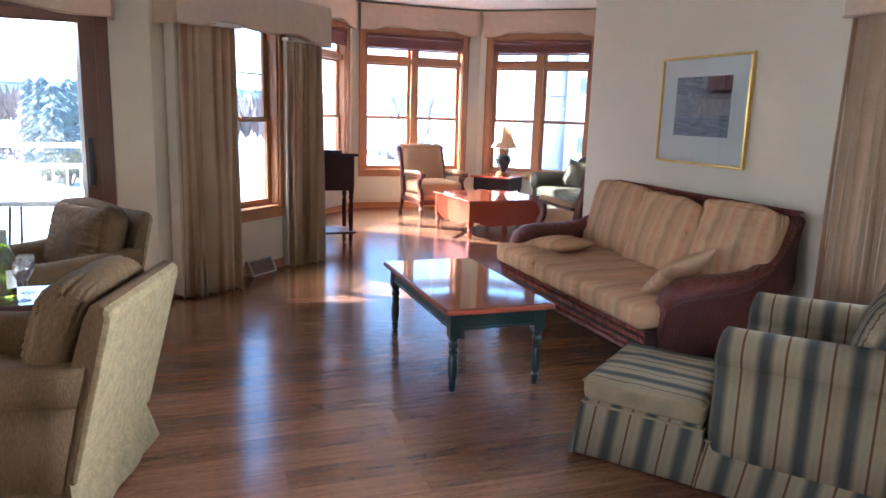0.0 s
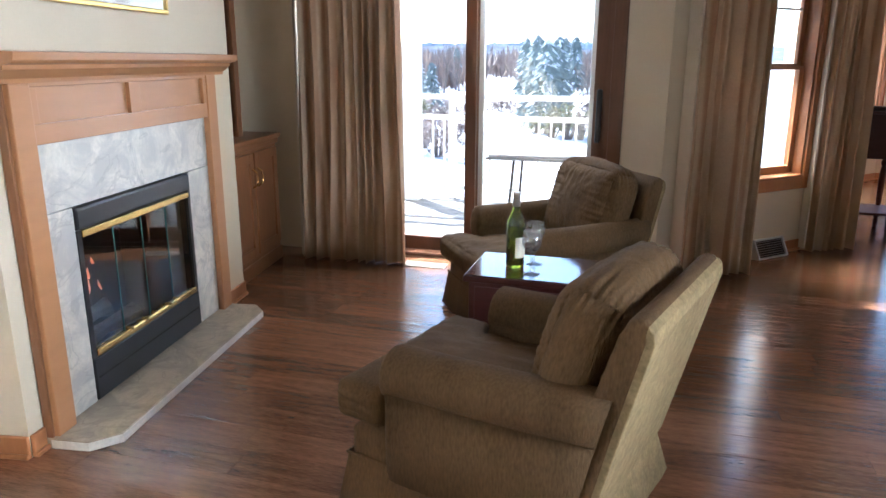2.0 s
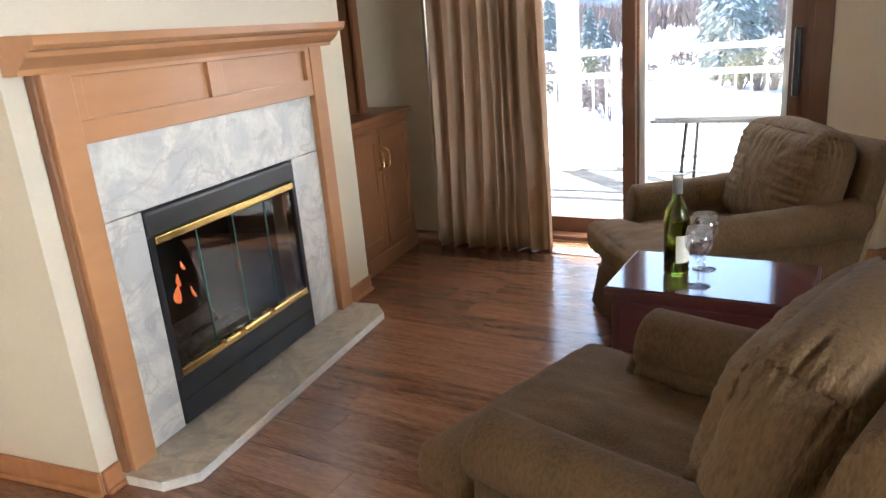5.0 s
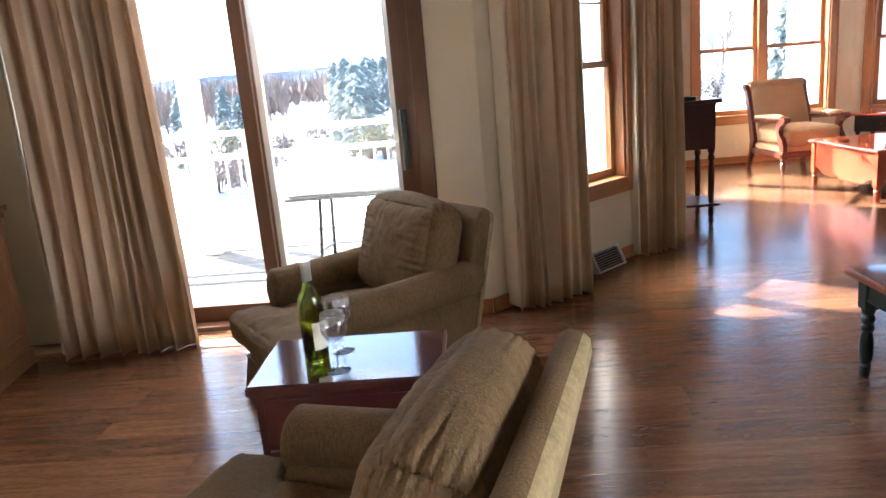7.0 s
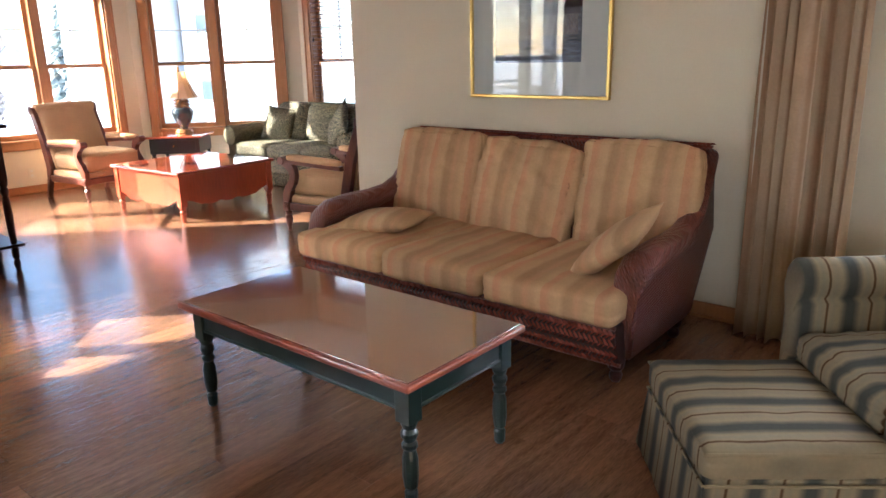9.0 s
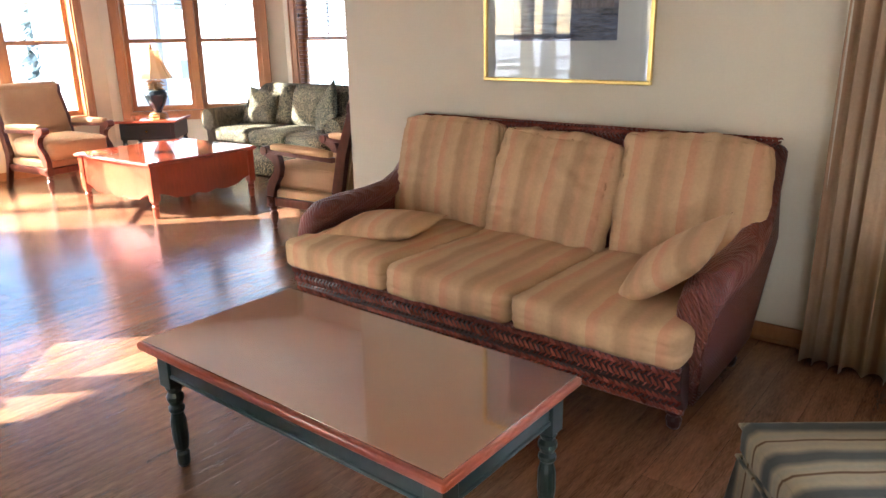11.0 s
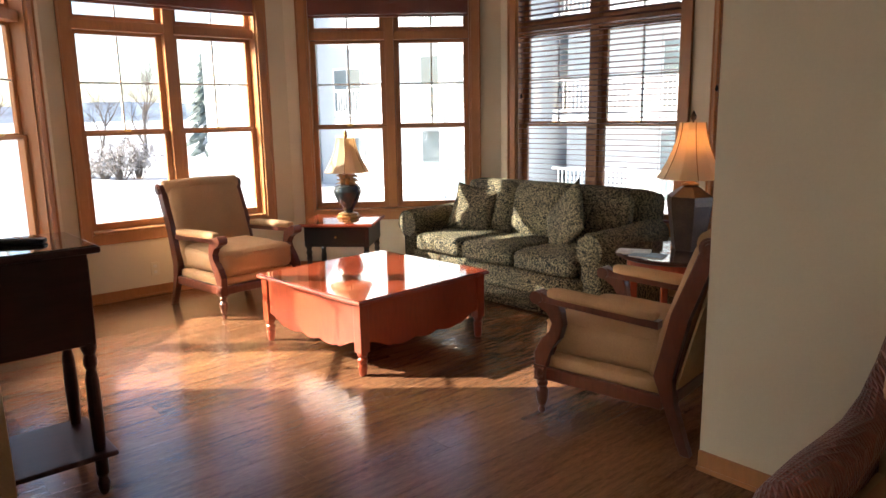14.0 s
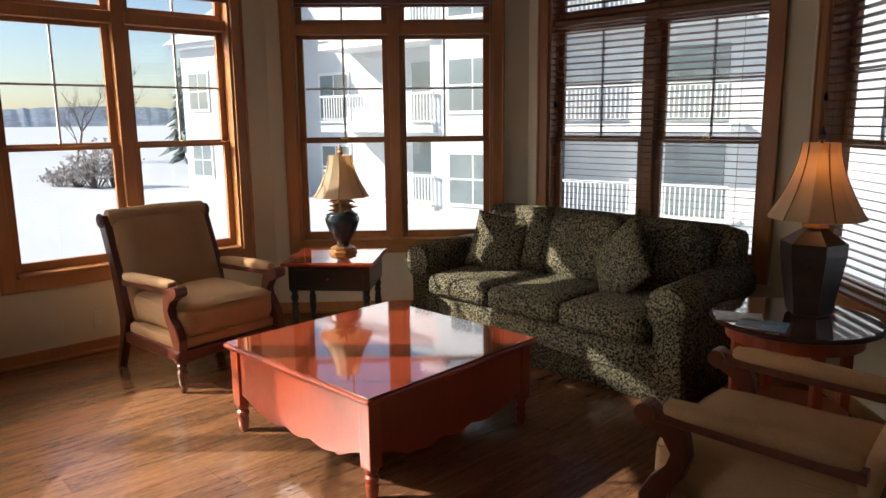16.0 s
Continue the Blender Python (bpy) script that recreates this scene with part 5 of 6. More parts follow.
def carved_chair(m, label):
    th = thing("carved_armchair", m, label, "armchair", "carved armchairs")
    w = 0.36
    for s in (-1, 1):
        x = s * (w - 0.03)
        bm = turned([(0.012, 0), (0.02, 0.015), (0.012, 0.035), (0.022, 0.05), (0.03, 0.09), (0.032, 0.12), (0.02, 0.14), (0.028, 0.15), (0.028, 0.165), (0.02, 0.175)], 14, pose(x, 0.33, 0))
        block(bm, (x - 0.032, 0.298, 0.175), (x + 0.032, 0.362, 0.25), 0.006)
        leg = part("front_leg", bm, FRAME, th)
        part("rosette", turned([(0.026, 0), (0.026, 0.006), (0.02, 0.008), (0.018, 0.005), (0.011, 0.006), (0.01, 0.011), (0.003, 0.012)], 16, pose(x + s * 0.032, 0.33, 0.213, 0, s * 90, 0)), FRAME, leg)
        bm = bmesh.new()
        bent(bm, [(0.36, 0.25), (0.365, 0.31), (0.33, 0.38), (0.27, 0.43), (0.255, 0.475), (0.285, 0.525), (0.335, 0.545), (0.37, 0.56), (0.385, 0.585), (0.365, 0.615), (0.33, 0.615), (0.24, 0.585), (0.215, 0.53), (0.205, 0.47), (0.225, 0.40), (0.275, 0.34), (0.295, 0.25)], x - 0.026, x + 0.026, None, 0.008)
        part("arm_support", bm, FRAME, th)
        part("arm_scroll", tubed([(x - 0.036, 0.352, 0.588), (x + 0.036, 0.352, 0.588)], 0.032, 14), FRAME, th)
        bm = bmesh.new()
        bent(bm, [(0.32, 0.568), (0.32, 0.598), (-0.26, 0.575), (-0.26, 0.54)], x - 0.028, x + 0.028, None, 0.006)
        part("arm_rail", bm, FRAME, th)
        part("arm_pad", soft((x - 0.034, -0.27, -0.022), (x + 0.034, 0.27, 0.03), 0.02, n=8, puff=0.004, m=pose(0, 0.025, 0.602, 2.3, 0, 0)), TAN, th, smooth=True)
        bm = bmesh.new()
        bent(bm, [(-0.42, 0.0), (-0.38, 0.0), (-0.30, 0.20), (-0.245, 0.33), (-0.315, 0.62), (-0.415, 0.885), (-0.455, 0.945), (-0.507, 0.945), (-0.49, 0.885), (-0.388, 0.60), (-0.325, 0.33), (-0.345, 0.22)], x - 0.024, x + 0.024, None, 0.007)
        post = part("back_post", bm, FRAME, th)
        part("rosette", turned([(0.045, 0), (0.045, 0.008), (0.036, 0.011), (0.033, 0.006), (0.022, 0.007), (0.02, 0.013), (0.006, 0.014)], 18, pose(x + s * 0.024, -0.465, 0.915, 0, s * 90, 0)), FRAME, post)
        part("side_rail", boxed((x - 0.02, -0.29, 0.18), (x + 0.02, 0.30, 0.245), 0.008), FRAME, th)
    part("front_rail", boxed((-w + 0.06, 0.305, 0.18), (w - 0.06, 0.35, 0.245), 0.012), FRAME, th)
    part("back_rail", boxed((-w + 0.05, -0.33, 0.2), (w - 0.05, -0.30, 0.26), 0.006), FRAME, th)
    part("seat_deck", soft((-w + 0.03, -0.28, 0.235), (w - 0.03, 0.32, 0.31), 0.025, n=8), TAN, th, smooth=True)
    part("seat_cushion", soft((-w + 0.062, -0.27, 0.305), (w - 0.062, 0.345, 0.49), 0.05, puff=0.02, wrinkle=0.008, n=20, crease=0.006), TAN, th, smooth=True)
    part("seat_welt", tubed([(-w + 0.07, -0.2, 0.47), (-w + 0.07, 0.33, 0.462), (0, 0.352, 0.468), (w - 0.07, 0.33, 0.462), (w - 0.07, -0.2, 0.47)], 0.005), TAN, th)
    bm = bmesh.new()
    soft_box(bm, (-w + 0.055, -0.055, -0.33), (w - 0.055, 0.055, 0.345), 0.05, n=12, puff=0.012, wrinkle=0.004, m=pose(0, -0.325, 0.60, 19, 0, 0))
    part("back_cushion", bm, TAN, th, smooth=True)
    part("back_roll", tubed([(-w + 0.045, -0.45, 0.925), (0, -0.45, 0.934), (w - 0.045, -0.45, 0.925)], 0.056, 14), TAN, th, smooth=True)
    bm = bmesh.new()
    bent(bm, [(-0.325, 0.27), (-0.335, 0.27), (-0.50, 0.90), (-0.49, 0.90)], -w + 0.05, w - 0.05)
    part("outside_back", bm, TAN, th)


carved_chair(pose(-5.20, 2.09, 0, 0, 0, -83), "tan upholstered armchair with carved dark walnut frame")
carved_chair(pose(-1.863, 2.60, 0, 0, 0, 98), "tan upholstered armchair with carved dark walnut frame")

# ---- patterned sofa ----
LEAF = leafy("black_gold_leaf_jacquard", (0.011, 0.013, 0.013), (0.36, 0.30, 0.18), 62)
s2 = thing("sofa", pose(-3.83, 3.93, 0, 0, 0, 1.5), "black and gold leaf-patterned sofa with rolled arms and skirt", "sofa")
part("base", soft((-0.90, -0.42, 0.13), (0.90, 0.42, 0.32), 0.03, n=6), LEAF, s2, smooth=True)
for k in range(4):
    bm = bmesh.new()
    skirt(bm, [(-1.04, -0.40), (1.04, -0.40), (1.04, 0.46), (-1.04, 0.46)], 0.012, 0.22, 0.02, 0.02, (k,))
    part("skirt", bm, LEAF, s2, smooth=True)
for s in (-1, 1):
    x = s * 0.95
    part("arm", soft((x - 0.10, -0.40, 0.15), (x + 0.10, 0.40, 0.56), 0.05, n=10, wrinkle=0.004), LEAF, s2, smooth=True)
    part("arm_roll", tubed([(x, -0.425, 0.53), (x, -0.41, 0.53), (x, 0.0, 0.535), (x, 0.42, 0.55)], [0.10, 0.118, 0.118, 0.118], 18), LEAF, s2, smooth=True)
    part("arm_welt", tubed([(x + 0.11 * math.cos(a), -0.425, 0.53 + 0.11 * math.sin(a)) for a in [2 * math.pi * k / 16 for k in range(17)]], 0.006), LEAF, s2)
bm = bmesh.new()
soft_box(bm, (-0.98, -0.11, -0.30), (0.98, 0.11, 0.32), 0.08, n=14, puff=0.008, m=pose(0, 0.40, 0.55, -9, 0, 0))
part("back", bm, LEAF, s2, smooth=True)
for k in range(3):
    x = -0.555 + 0.555 * k
    part("seat_cushion", soft((-0.275, -0.33, -0.075), (0.275, 0.33, 0.075), 0.05, puff=0.014, wrinkle=0.006, seed=k, n=12), LEAF, s2, m=pose(x, -0.12, 0.385), smooth=True)
    part("back_cushion", soft((-0.275, -0.09, -0.22), (0.275, 0.09, 0.22), 0.08, puff=0.022, wrinkle=0.012, seed=k * 3, n=12), LEAF, s2, m=pose(x, 0.24, 0.65, -14, 0, 0), smooth=True)
for x, y, rz, ry in ((-0.62, 0.06, 18, 8), (0.40, 0.04, -14, -40)):
    th = thing("throw_pillow", pose(-3.83, 3.93, 0, 0, 0, 1.5) @ pose(x, y, 0.635, 68, ry, rz), "leaf-patterned square throw pillow leaning on the sofa", "pillow", "leaf-patterned pillows")
    part("cover", pillow(0.42 if x < 0 else 0.50, 0.42 if x < 0 else 0.48, 0.15, 5), LEAF, th, smooth=True)

# ---- end table and urn lamp ----
BLACKWOOD = material("black_painted_wood", (0.012, 0.013, 0.014), 0.32, vary=0.3, coat=0.2)
e2 = thing("end_table", pose(-5.22, 3.12, 0, 0, 0, 43), "black end table with polished cherry top and turned legs", "end table")
part("tabletop", boxed((-0.32, -0.30, 0.535), (0.32, 0.30, 0.557), 0.006), REDWOOD, e2)
part("glass_sheet", boxed((-0.31, -0.29, 0.557), (0.31, 0.29, 0.562), 0.001), REDTOP, e2)
part("body", boxed((-0.28, -0.26, 0.36), (0.28, 0.26, 0.535), 0.004), BLACKWOOD, e2)
part("drawer", boxed((-0.24, -0.268, 0.39), (0.24, -0.258, 0.51), 0.003), BLACKWOOD, e2)
part("knob", turned([(0.006, 0), (0.006, 0.012), (0.013, 0.018), (0.01, 0.026)], 10, pose(0, -0.268, 0.45, 90, 0, 0)), BRASS, e2)
for x in (-0.25, 0.25):
    for y in (-0.23, 0.23):
        part("leg", turned([(r * 0.95, z * 1.2) for r, z in LEG], 14, pose(x, y, 0)), BLACKWOOD, e2)

SHADE = bpy.data.materials.new("parchment_shade")
SHADE.use_nodes = True
_b = SHADE.node_tree.nodes["Principled BSDF"]
_b.inputs["Base Color"].default_value, _b.inputs["Roughness"].default_value = (0.72, 0.60, 0.43, 1), 0.8
_t, _mx = SHADE.node_tree.nodes.new("ShaderNodeBsdfTranslucent"), SHADE.node_tree.nodes.new("ShaderNodeMixShader")
_t.inputs[0].default_value, _mx.inputs[0].default_value = (0.8, 0.62, 0.40, 1), 0.55
SHADE.node_tree.links.new(_b.outputs[0], _mx.inputs[1])
SHADE.node_tree.links.new(_t.outputs[0], _mx.inputs[2])
SHADE.node_tree.links.new(_mx.outputs[0], SHADE.node_tree.nodes["Material Output"].inputs[0])
GILT = material("aged_gilt", (0.34, 0.17, 0.05), 0.45, 0.35, vary=0.4, scale=30, bump=0.5, bump_scale=80)
URN = material("dark_teal_glaze", (0.02, 0.028, 0.032), 0.2, vary=0.3, coat=0.5)
IRON = material("dark_bronze_panel", (0.055, 0.032, 0.024), 0.35, 0.3, vary=0.4, scale=12)


def bell_shade(r0, r1, h, n, sharp):
    """A flared shade with panels: wide at the foot, curving in to the top."""
    bm = bmesh.new()
    rings = []
    for j in range(9):
        t = j / 8
        r = r1 + (r0 - r1) * (1 - t) ** 1.7
        rings.append([bm.verts.new((r * math.cos(2 * math.pi * k / n), r * math.sin(2 * math.pi * k / n), h * t)) for k in range(n)])
    for a, b in zip(rings, rings[1:]):
        for k in range(n):
            bm.faces.new((a[k], a[(k + 1) % n], b[(k + 1) % n], b[k]))
    bm.normal_update()
    bmesh.ops.solidify(bm, geom=list(bm.faces), thickness=0.002)
    return bm


def ribs(r0, r1, h, n, th, mat, z):
    for k in range(n):
        a = 2 * math.pi * k / n
        part("rib", tubed([((r1 + (r0 - r1) * (1 - t / 8) ** 1.7 + 0.001) * math.cos(a), (r1 + (r0 - r1) * (1 - t / 8) ** 1.7 + 0.001) * math.sin(a), z + h * t / 8) for t in range(9)], 0.003, 5), mat, th)


lamp = thing("table_lamp", pose(-5.28, 3.22, 0.562, 0, 0, 20), "dark urn table lamp with gilt leaves and cream bell shade, unlit", "table lamp")
part("plinth", turned([(0.10, 0), (0.105, 0.012), (0.09, 0.022), (0.095, 0.035), (0.07, 0.045)], 8), GILT, lamp)
part("urn", turned([(0.045, 0.045), (0.04, 0.06), (0.052, 0.078), (0.092, 0.145), (0.12, 0.22), (0.124, 0.25), (0.11, 0.262), (0.116, 0.275), (0.085, 0.292)], 24), URN, lamp, smooth=True)
random.seed(11)
bm = bmesh.new()
for k in range(26):
    a, tilt, l = 2.4 * k, 20 + 55 * (k % 5) / 4, 0.095 + 0.025 * random.random()
    vs = [(0, 0, 0), (l * 0.45, 0.024, 0.012), (l, 0, -0.012), (l * 0.45, -0.024, 0.012), (l * 0.45, 0, 0.02)]
    q = [bm.verts.new(pose(0.012 * math.cos(a), 0.012 * math.sin(a), 0.30 + 0.024 * (k % 4), 0, tilt - 55, math.degrees(a)) @ Vector(v)) for v in vs]
    for f in ((0, 1, 4), (1, 2, 4), (2, 3, 4), (3, 0, 4), (0, 3, 2, 1)):
        bm.faces.new([q[i] for i in f])
part("leaf_crown", bm, GILT, lamp)
part("stem", turned([(0.02, 0.29), (0.02, 0.345), (0.008, 0.355), (0.006, 0.70), (0.016, 0.705), (0.02, 0.72), (0.012, 0.735), (0.018, 0.745), (0.003, 0.77)], 12), GILT, lamp)
part("shade", bell_shade(0.20, 0.085, 0.295, 12, 0), SHADE, lamp, m=pose(0, 0, 0.405))
ribs(0.20, 0.085, 0.295, 6, lamp, GILT, 0.405)

# ---- round side table, lit lamp and booklets ----
rd = thing("side_table", pose(-2.26, 3.60, 0), "round dark cherry side table with a polished top", "side table")
part("tabletop", turned([(0.345, 0.575), (0.36, 0.583), (0.36, 0.592), (0.35, 0.598)], 40), MAHOG, rd)
part("glass_sheet", turned([(0.35, 0.5985), (0.35, 0.603)], 40), material("polished_round_top", (0.07, 0.02, 0.015), 0.05, vary=0.2, spec=1.0, coat=1.0), rd)
part("apron", turned([(0.27, 0.50), (0.29, 0.505), (0.29, 0.575), (0.27, 0.575)], 32), REDWOOD, rd)
for k in range(4):
    part("leg", boxed((-0.022, -0.022, 0), (0.022, 0.022, 0.575), 0.006, m=pose(0.25 * math.cos(radians(45 + 90 * k)), 0.25 * math.sin(radians(45 + 90 * k)), 0, 0, 0, 45)), REDWOOD, rd)
part("lower_shelf", turned([(0.24, 0.16), (0.25, 0.17), (0.24, 0.18)], 28), REDWOOD, rd)
l2 = thing("table_lamp", pose(-2.24, 3.70, 0.603, 0, 0, 12), "dark hexagonal table lamp with a glowing cream bell shade", "table lamp")
part("body", turned([(0.085, 0), (0.095, 0.01), (0.10, 0.03), (0.14, 0.28), (0.14, 0.335), (0.06, 0.39), (0.045, 0.40)], 6), IRON, l2)
part("collar", turned([(0.05, 0.40), (0.055, 0.41), (0.03, 0.42), (0.012, 0.435), (0.01, 0.475)], 16), GILT, l2)
part("stem", turned([(0.006, 0.475), (0.006, 0.79), (0.015, 0.795), (0.02, 0.815), (0.012, 0.83), (0.003, 0.85)], 10), IRON, l2)
part("shade", bell_shade(0.205, 0.078, 0.335, 12, 0), SHADE, l2, m=pose(0, 0, 0.445))
ribs(0.205, 0.078, 0.335, 6, l2, GILT, 0.445)
BULB = bpy.data.materials.new("glowing_bulb")
BULB.use_nodes = True
_bb = BULB.node_tree.nodes["Principled BSDF"]
_bb.inputs["Emission Color"].default_value, _bb.inputs["Emission Strength"].default_value = (1.0, 0.5, 0.18, 1), BULB_POWER
part("bulb", turned([(0.012, 0.0), (0.014, 0.03), (0.03, 0.07), (0.03, 0.09), (0.014, 0.112), (0.002, 0.116)], 14), BULB, l2, m=pose(0, 0.0, 0.60), smooth=True)
PAPER = material("blue_booklet_cover", (0.10, 0.22, 0.36), 0.35, vary=0.8, scale=20, fine=60)
PAPER2 = material("pale_booklet_cover", (0.5, 0.55, 0.58), 0.35, vary=0.5, scale=22, fine=60)
for x, y, rz, mt in ((-2.43, 3.41, 28, PAPER2), (-2.30, 3.36, 15, PAPER)):
    th = thing("booklet", pose(x, y, 0.603, 0, 0, rz), "glossy printed booklet lying on the side table", "booklet", "booklets")
    part("pages", boxed((-0.098, -0.068, 0), (0.098, 0.068, 0.005)), MAT, th)
    part("cover", boxed((-0.10, -0.07, 0.005), (0.10, 0.07, 0.0065)), mt, th)

# ---- tall stand by the curtain ----
ts = thing("console_stand", pose(-2.99, 0.155, 0), "dark mahogany console stand with turned legs and low shelf", "console")
part("tabletop", boxed((-0.235, -0.29, 0.975), (0.235, 0.29, 1.0), 0.008), MAHOG, ts)
part("glass_sheet", boxed((-0.22, -0.275, 1.0), (0.22, 0.275, 1.005), 0.001), material("polished_stand_top", (0.03, 0.01, 0.009), 0.05, vary=0.2, spec=1.0, coat=1.0), ts)
part("body", boxed((-0.195, -0.25, 0.62), (0.195, 0.25, 0.975), 0.005), MAHOG, ts)
part("drawer", boxed((-0.17, 0.248, 0.65), (0.17, 0.258, 0.95), 0.004), MAHOG, ts)
part("knob", turned([(0.005, 0), (0.005, 0.01), (0.012, 0.018), (0.008, 0.025)], 10, pose(0, 0.258, 0.8, -90, 0, 0)), BRASS, ts)
for x in (-0.17, 0.17):
    for y in (-0.225, 0.225):
        part("leg", turned([(0.012, 0), (0.02, 0.02), (0.024, 0.05), (0.016, 0.075), (0.024, 0.09), (0.024, 0.15), (0.017, 0.17), (0.022, 0.2), (0.026, 0.35), (0.024, 0.48), (0.017, 0.52), (0.026, 0.54), (0.026, 0.56), (0.019, 0.58), (0.028, 0.60), (0.028, 0.63)], 14, pose(x, y, 0)), MAHOG, ts)
part("shelf", boxed((-0.22, -0.28, 0.165), (0.22, 0.28, 0.187), 0.006), MAHOG, ts)
PLASTIC = material("black_plastic", (0.015, 0.017, 0.022), 0.4, vary=0.2)
rc = thing("remote_control", pose(-3.0, 0.22, 1.005, 0, 0, 60), "dark grey remote control on the console", "remote control")
part("case", boxed((-0.10, -0.025, 0), (0.10, 0.025, 0.02), 0.008), PLASTIC, rc)
part("buttons", boxed((-0.07, -0.016, 0.0195), (0.05, 0.016, 0.0225), 0.001), material("grey_rubber", (0.12, 0.13, 0.15), 0.6), rc)
ou = thing("wall_outlet", pose(-5.968, 1.72, 0.22, 90, 0, 90), "cream wall outlet above the baseboard", "outlet")
part("cover_plate", boxed((-0.035, -0.057, 0), (0.035, 0.057, 0.006), 0.003), material("cream_plastic", (0.6, 0.55, 0.42), 0.4, vary=0.02), ou)
for z in (-0.025, 0.025):
    part("socket", boxed((-0.014, z - 0.012, 0.005), (0.014, z + 0.012, 0.0075), 0.002), MAT, ou)


# ---- deck ----
DECKWOOD = material("weathered_deck_board", (0.25, 0.235, 0.215), 0.7, vary=0.2, scale=4, fine=30, stretch=(1, 0.2, 1), per_piece=0.3)
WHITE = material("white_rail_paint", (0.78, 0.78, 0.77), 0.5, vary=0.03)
dk = thing("deck", pose(0, 0, 0), "snow-dusted wooden deck outside the patio door", "deck", kind="structure")
me = None
for k in range(20):
    x = -1.32 - k * 0.123
    if me is None:
        ob = part("deck_board", boxed((-0.058, -2.2, -0.03), (0.058, 2.2, 0.0), 0.003, 1), DECKWOOD, dk)
        me = ob.data
    else:
        ob = new("deck_board", me)
        ob.parent = dk
    ob.matrix_basis = pose(x, -3.55, -0.06)
part("deck_joists", boxed((-3.7, -5.75, -0.30), (-1.26, -1.5, -0.09)), WHITE, dk)
rl = thing("deck_railing", pose(0, 0, 0), "white metal deck railing with slim balusters", "railing", kind="structure")
for a, b in (((-3.62, -5.7), (-3.62, -1.45)), ((-3.62, -1.45), (-2.05, -1.45))):
    m, L = along(a, b)
    part("top_rail", boxed((0, -0.035, 0.98), (L, 0.035, 1.03), 0.01), WHITE, rl, m=m)
    part("middle_rail", boxed((0, -0.02, 0.77), (L, 0.02, 0.82), 0.005), WHITE, rl, m=m)
    part("bottom_rail", boxed((0, -0.02, 0.04), (L, 0.02, 0.08), 0.005), WHITE, rl, m=m)
    for k in range(int(L / 0.125)):
        part("baluster", boxed((0.06 + k * 0.125, -0.009, 0.07), (0.078 + k * 0.125, 0.009, 0.775)), WHITE, rl, m=m)
    for s in (0.0, L / 2, L - 0.06):
        part("rail_post", boxed((s, -0.03, -0.06), (s + 0.06, 0.03, 1.0)), WHITE, rl, m=m)
pr = thing("porch_roof", pose(0, 0, 0), "white balcony floor above the deck on a square post", "porch roof", kind="structure")
# Soffit is out of view; extended past the deck to block the sun.
part("soffit", boxed((-3.75, -8.0, 2.62), (-1.26, -0.75, 2.85), 0.01), WHITE, pr)
part("post", boxed((-3.52, -4.0, -0.06), (-3.36, -3.84, 2.62), 0.008), WHITE, pr)
# Unseen post, added to split the sun patch inside the curtained window.
part("post", boxed((-2.33, -1.50, -0.06), (-2.22, -1.40, 2.62), 0.006), WHITE, pr)
part("post", boxed((-3.52, -1.62, -0.06), (-3.36, -1.46, 2.62), 0.008), WHITE, pr)
tb = thing("patio_table", pose(-2.15, -2.2, -0.06), "thin metal patio table dusted with snow", "patio table")
part("tabletop", boxed((-0.42, -0.55, 0.69), (0.42, 0.55, 0.715), 0.01), material("grey_table_metal", (0.25, 0.26, 0.27), 0.5, 0.3), tb)
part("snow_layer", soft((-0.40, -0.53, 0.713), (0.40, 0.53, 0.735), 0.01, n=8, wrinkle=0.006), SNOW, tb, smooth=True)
for s in (-1, 1):
    part("leg", tubed([(-0.3, s * 0.45, 0), (-0.25, s * 0.40, 0.1), (-0.2, s * 0.36, 0.69)], 0.012), BLACK, tb)
    part("leg", tubed([(0.3, s * 0.45, 0), (0.25, s * 0.40, 0.1), (0.2, s * 0.36, 0.69)], 0.012), BLACK, tb)
    part("brace", tubed([(-0.24, s * 0.39, 0.25), (0.24, s * 0.39, 0.3)], 0.008), BLACK, tb)

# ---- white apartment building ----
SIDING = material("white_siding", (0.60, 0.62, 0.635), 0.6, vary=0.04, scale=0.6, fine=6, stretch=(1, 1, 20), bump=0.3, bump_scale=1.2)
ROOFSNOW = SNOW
DARKPANE = material("dark_window_pane", (0.20, 0.24, 0.25), 0.1, vary=0.3, scale=0.8, spec=0.8)
ap = thing("apartment_building", pose(0, 0, 0), "white three-storey apartment building with balconies and snowy roofs", "building")


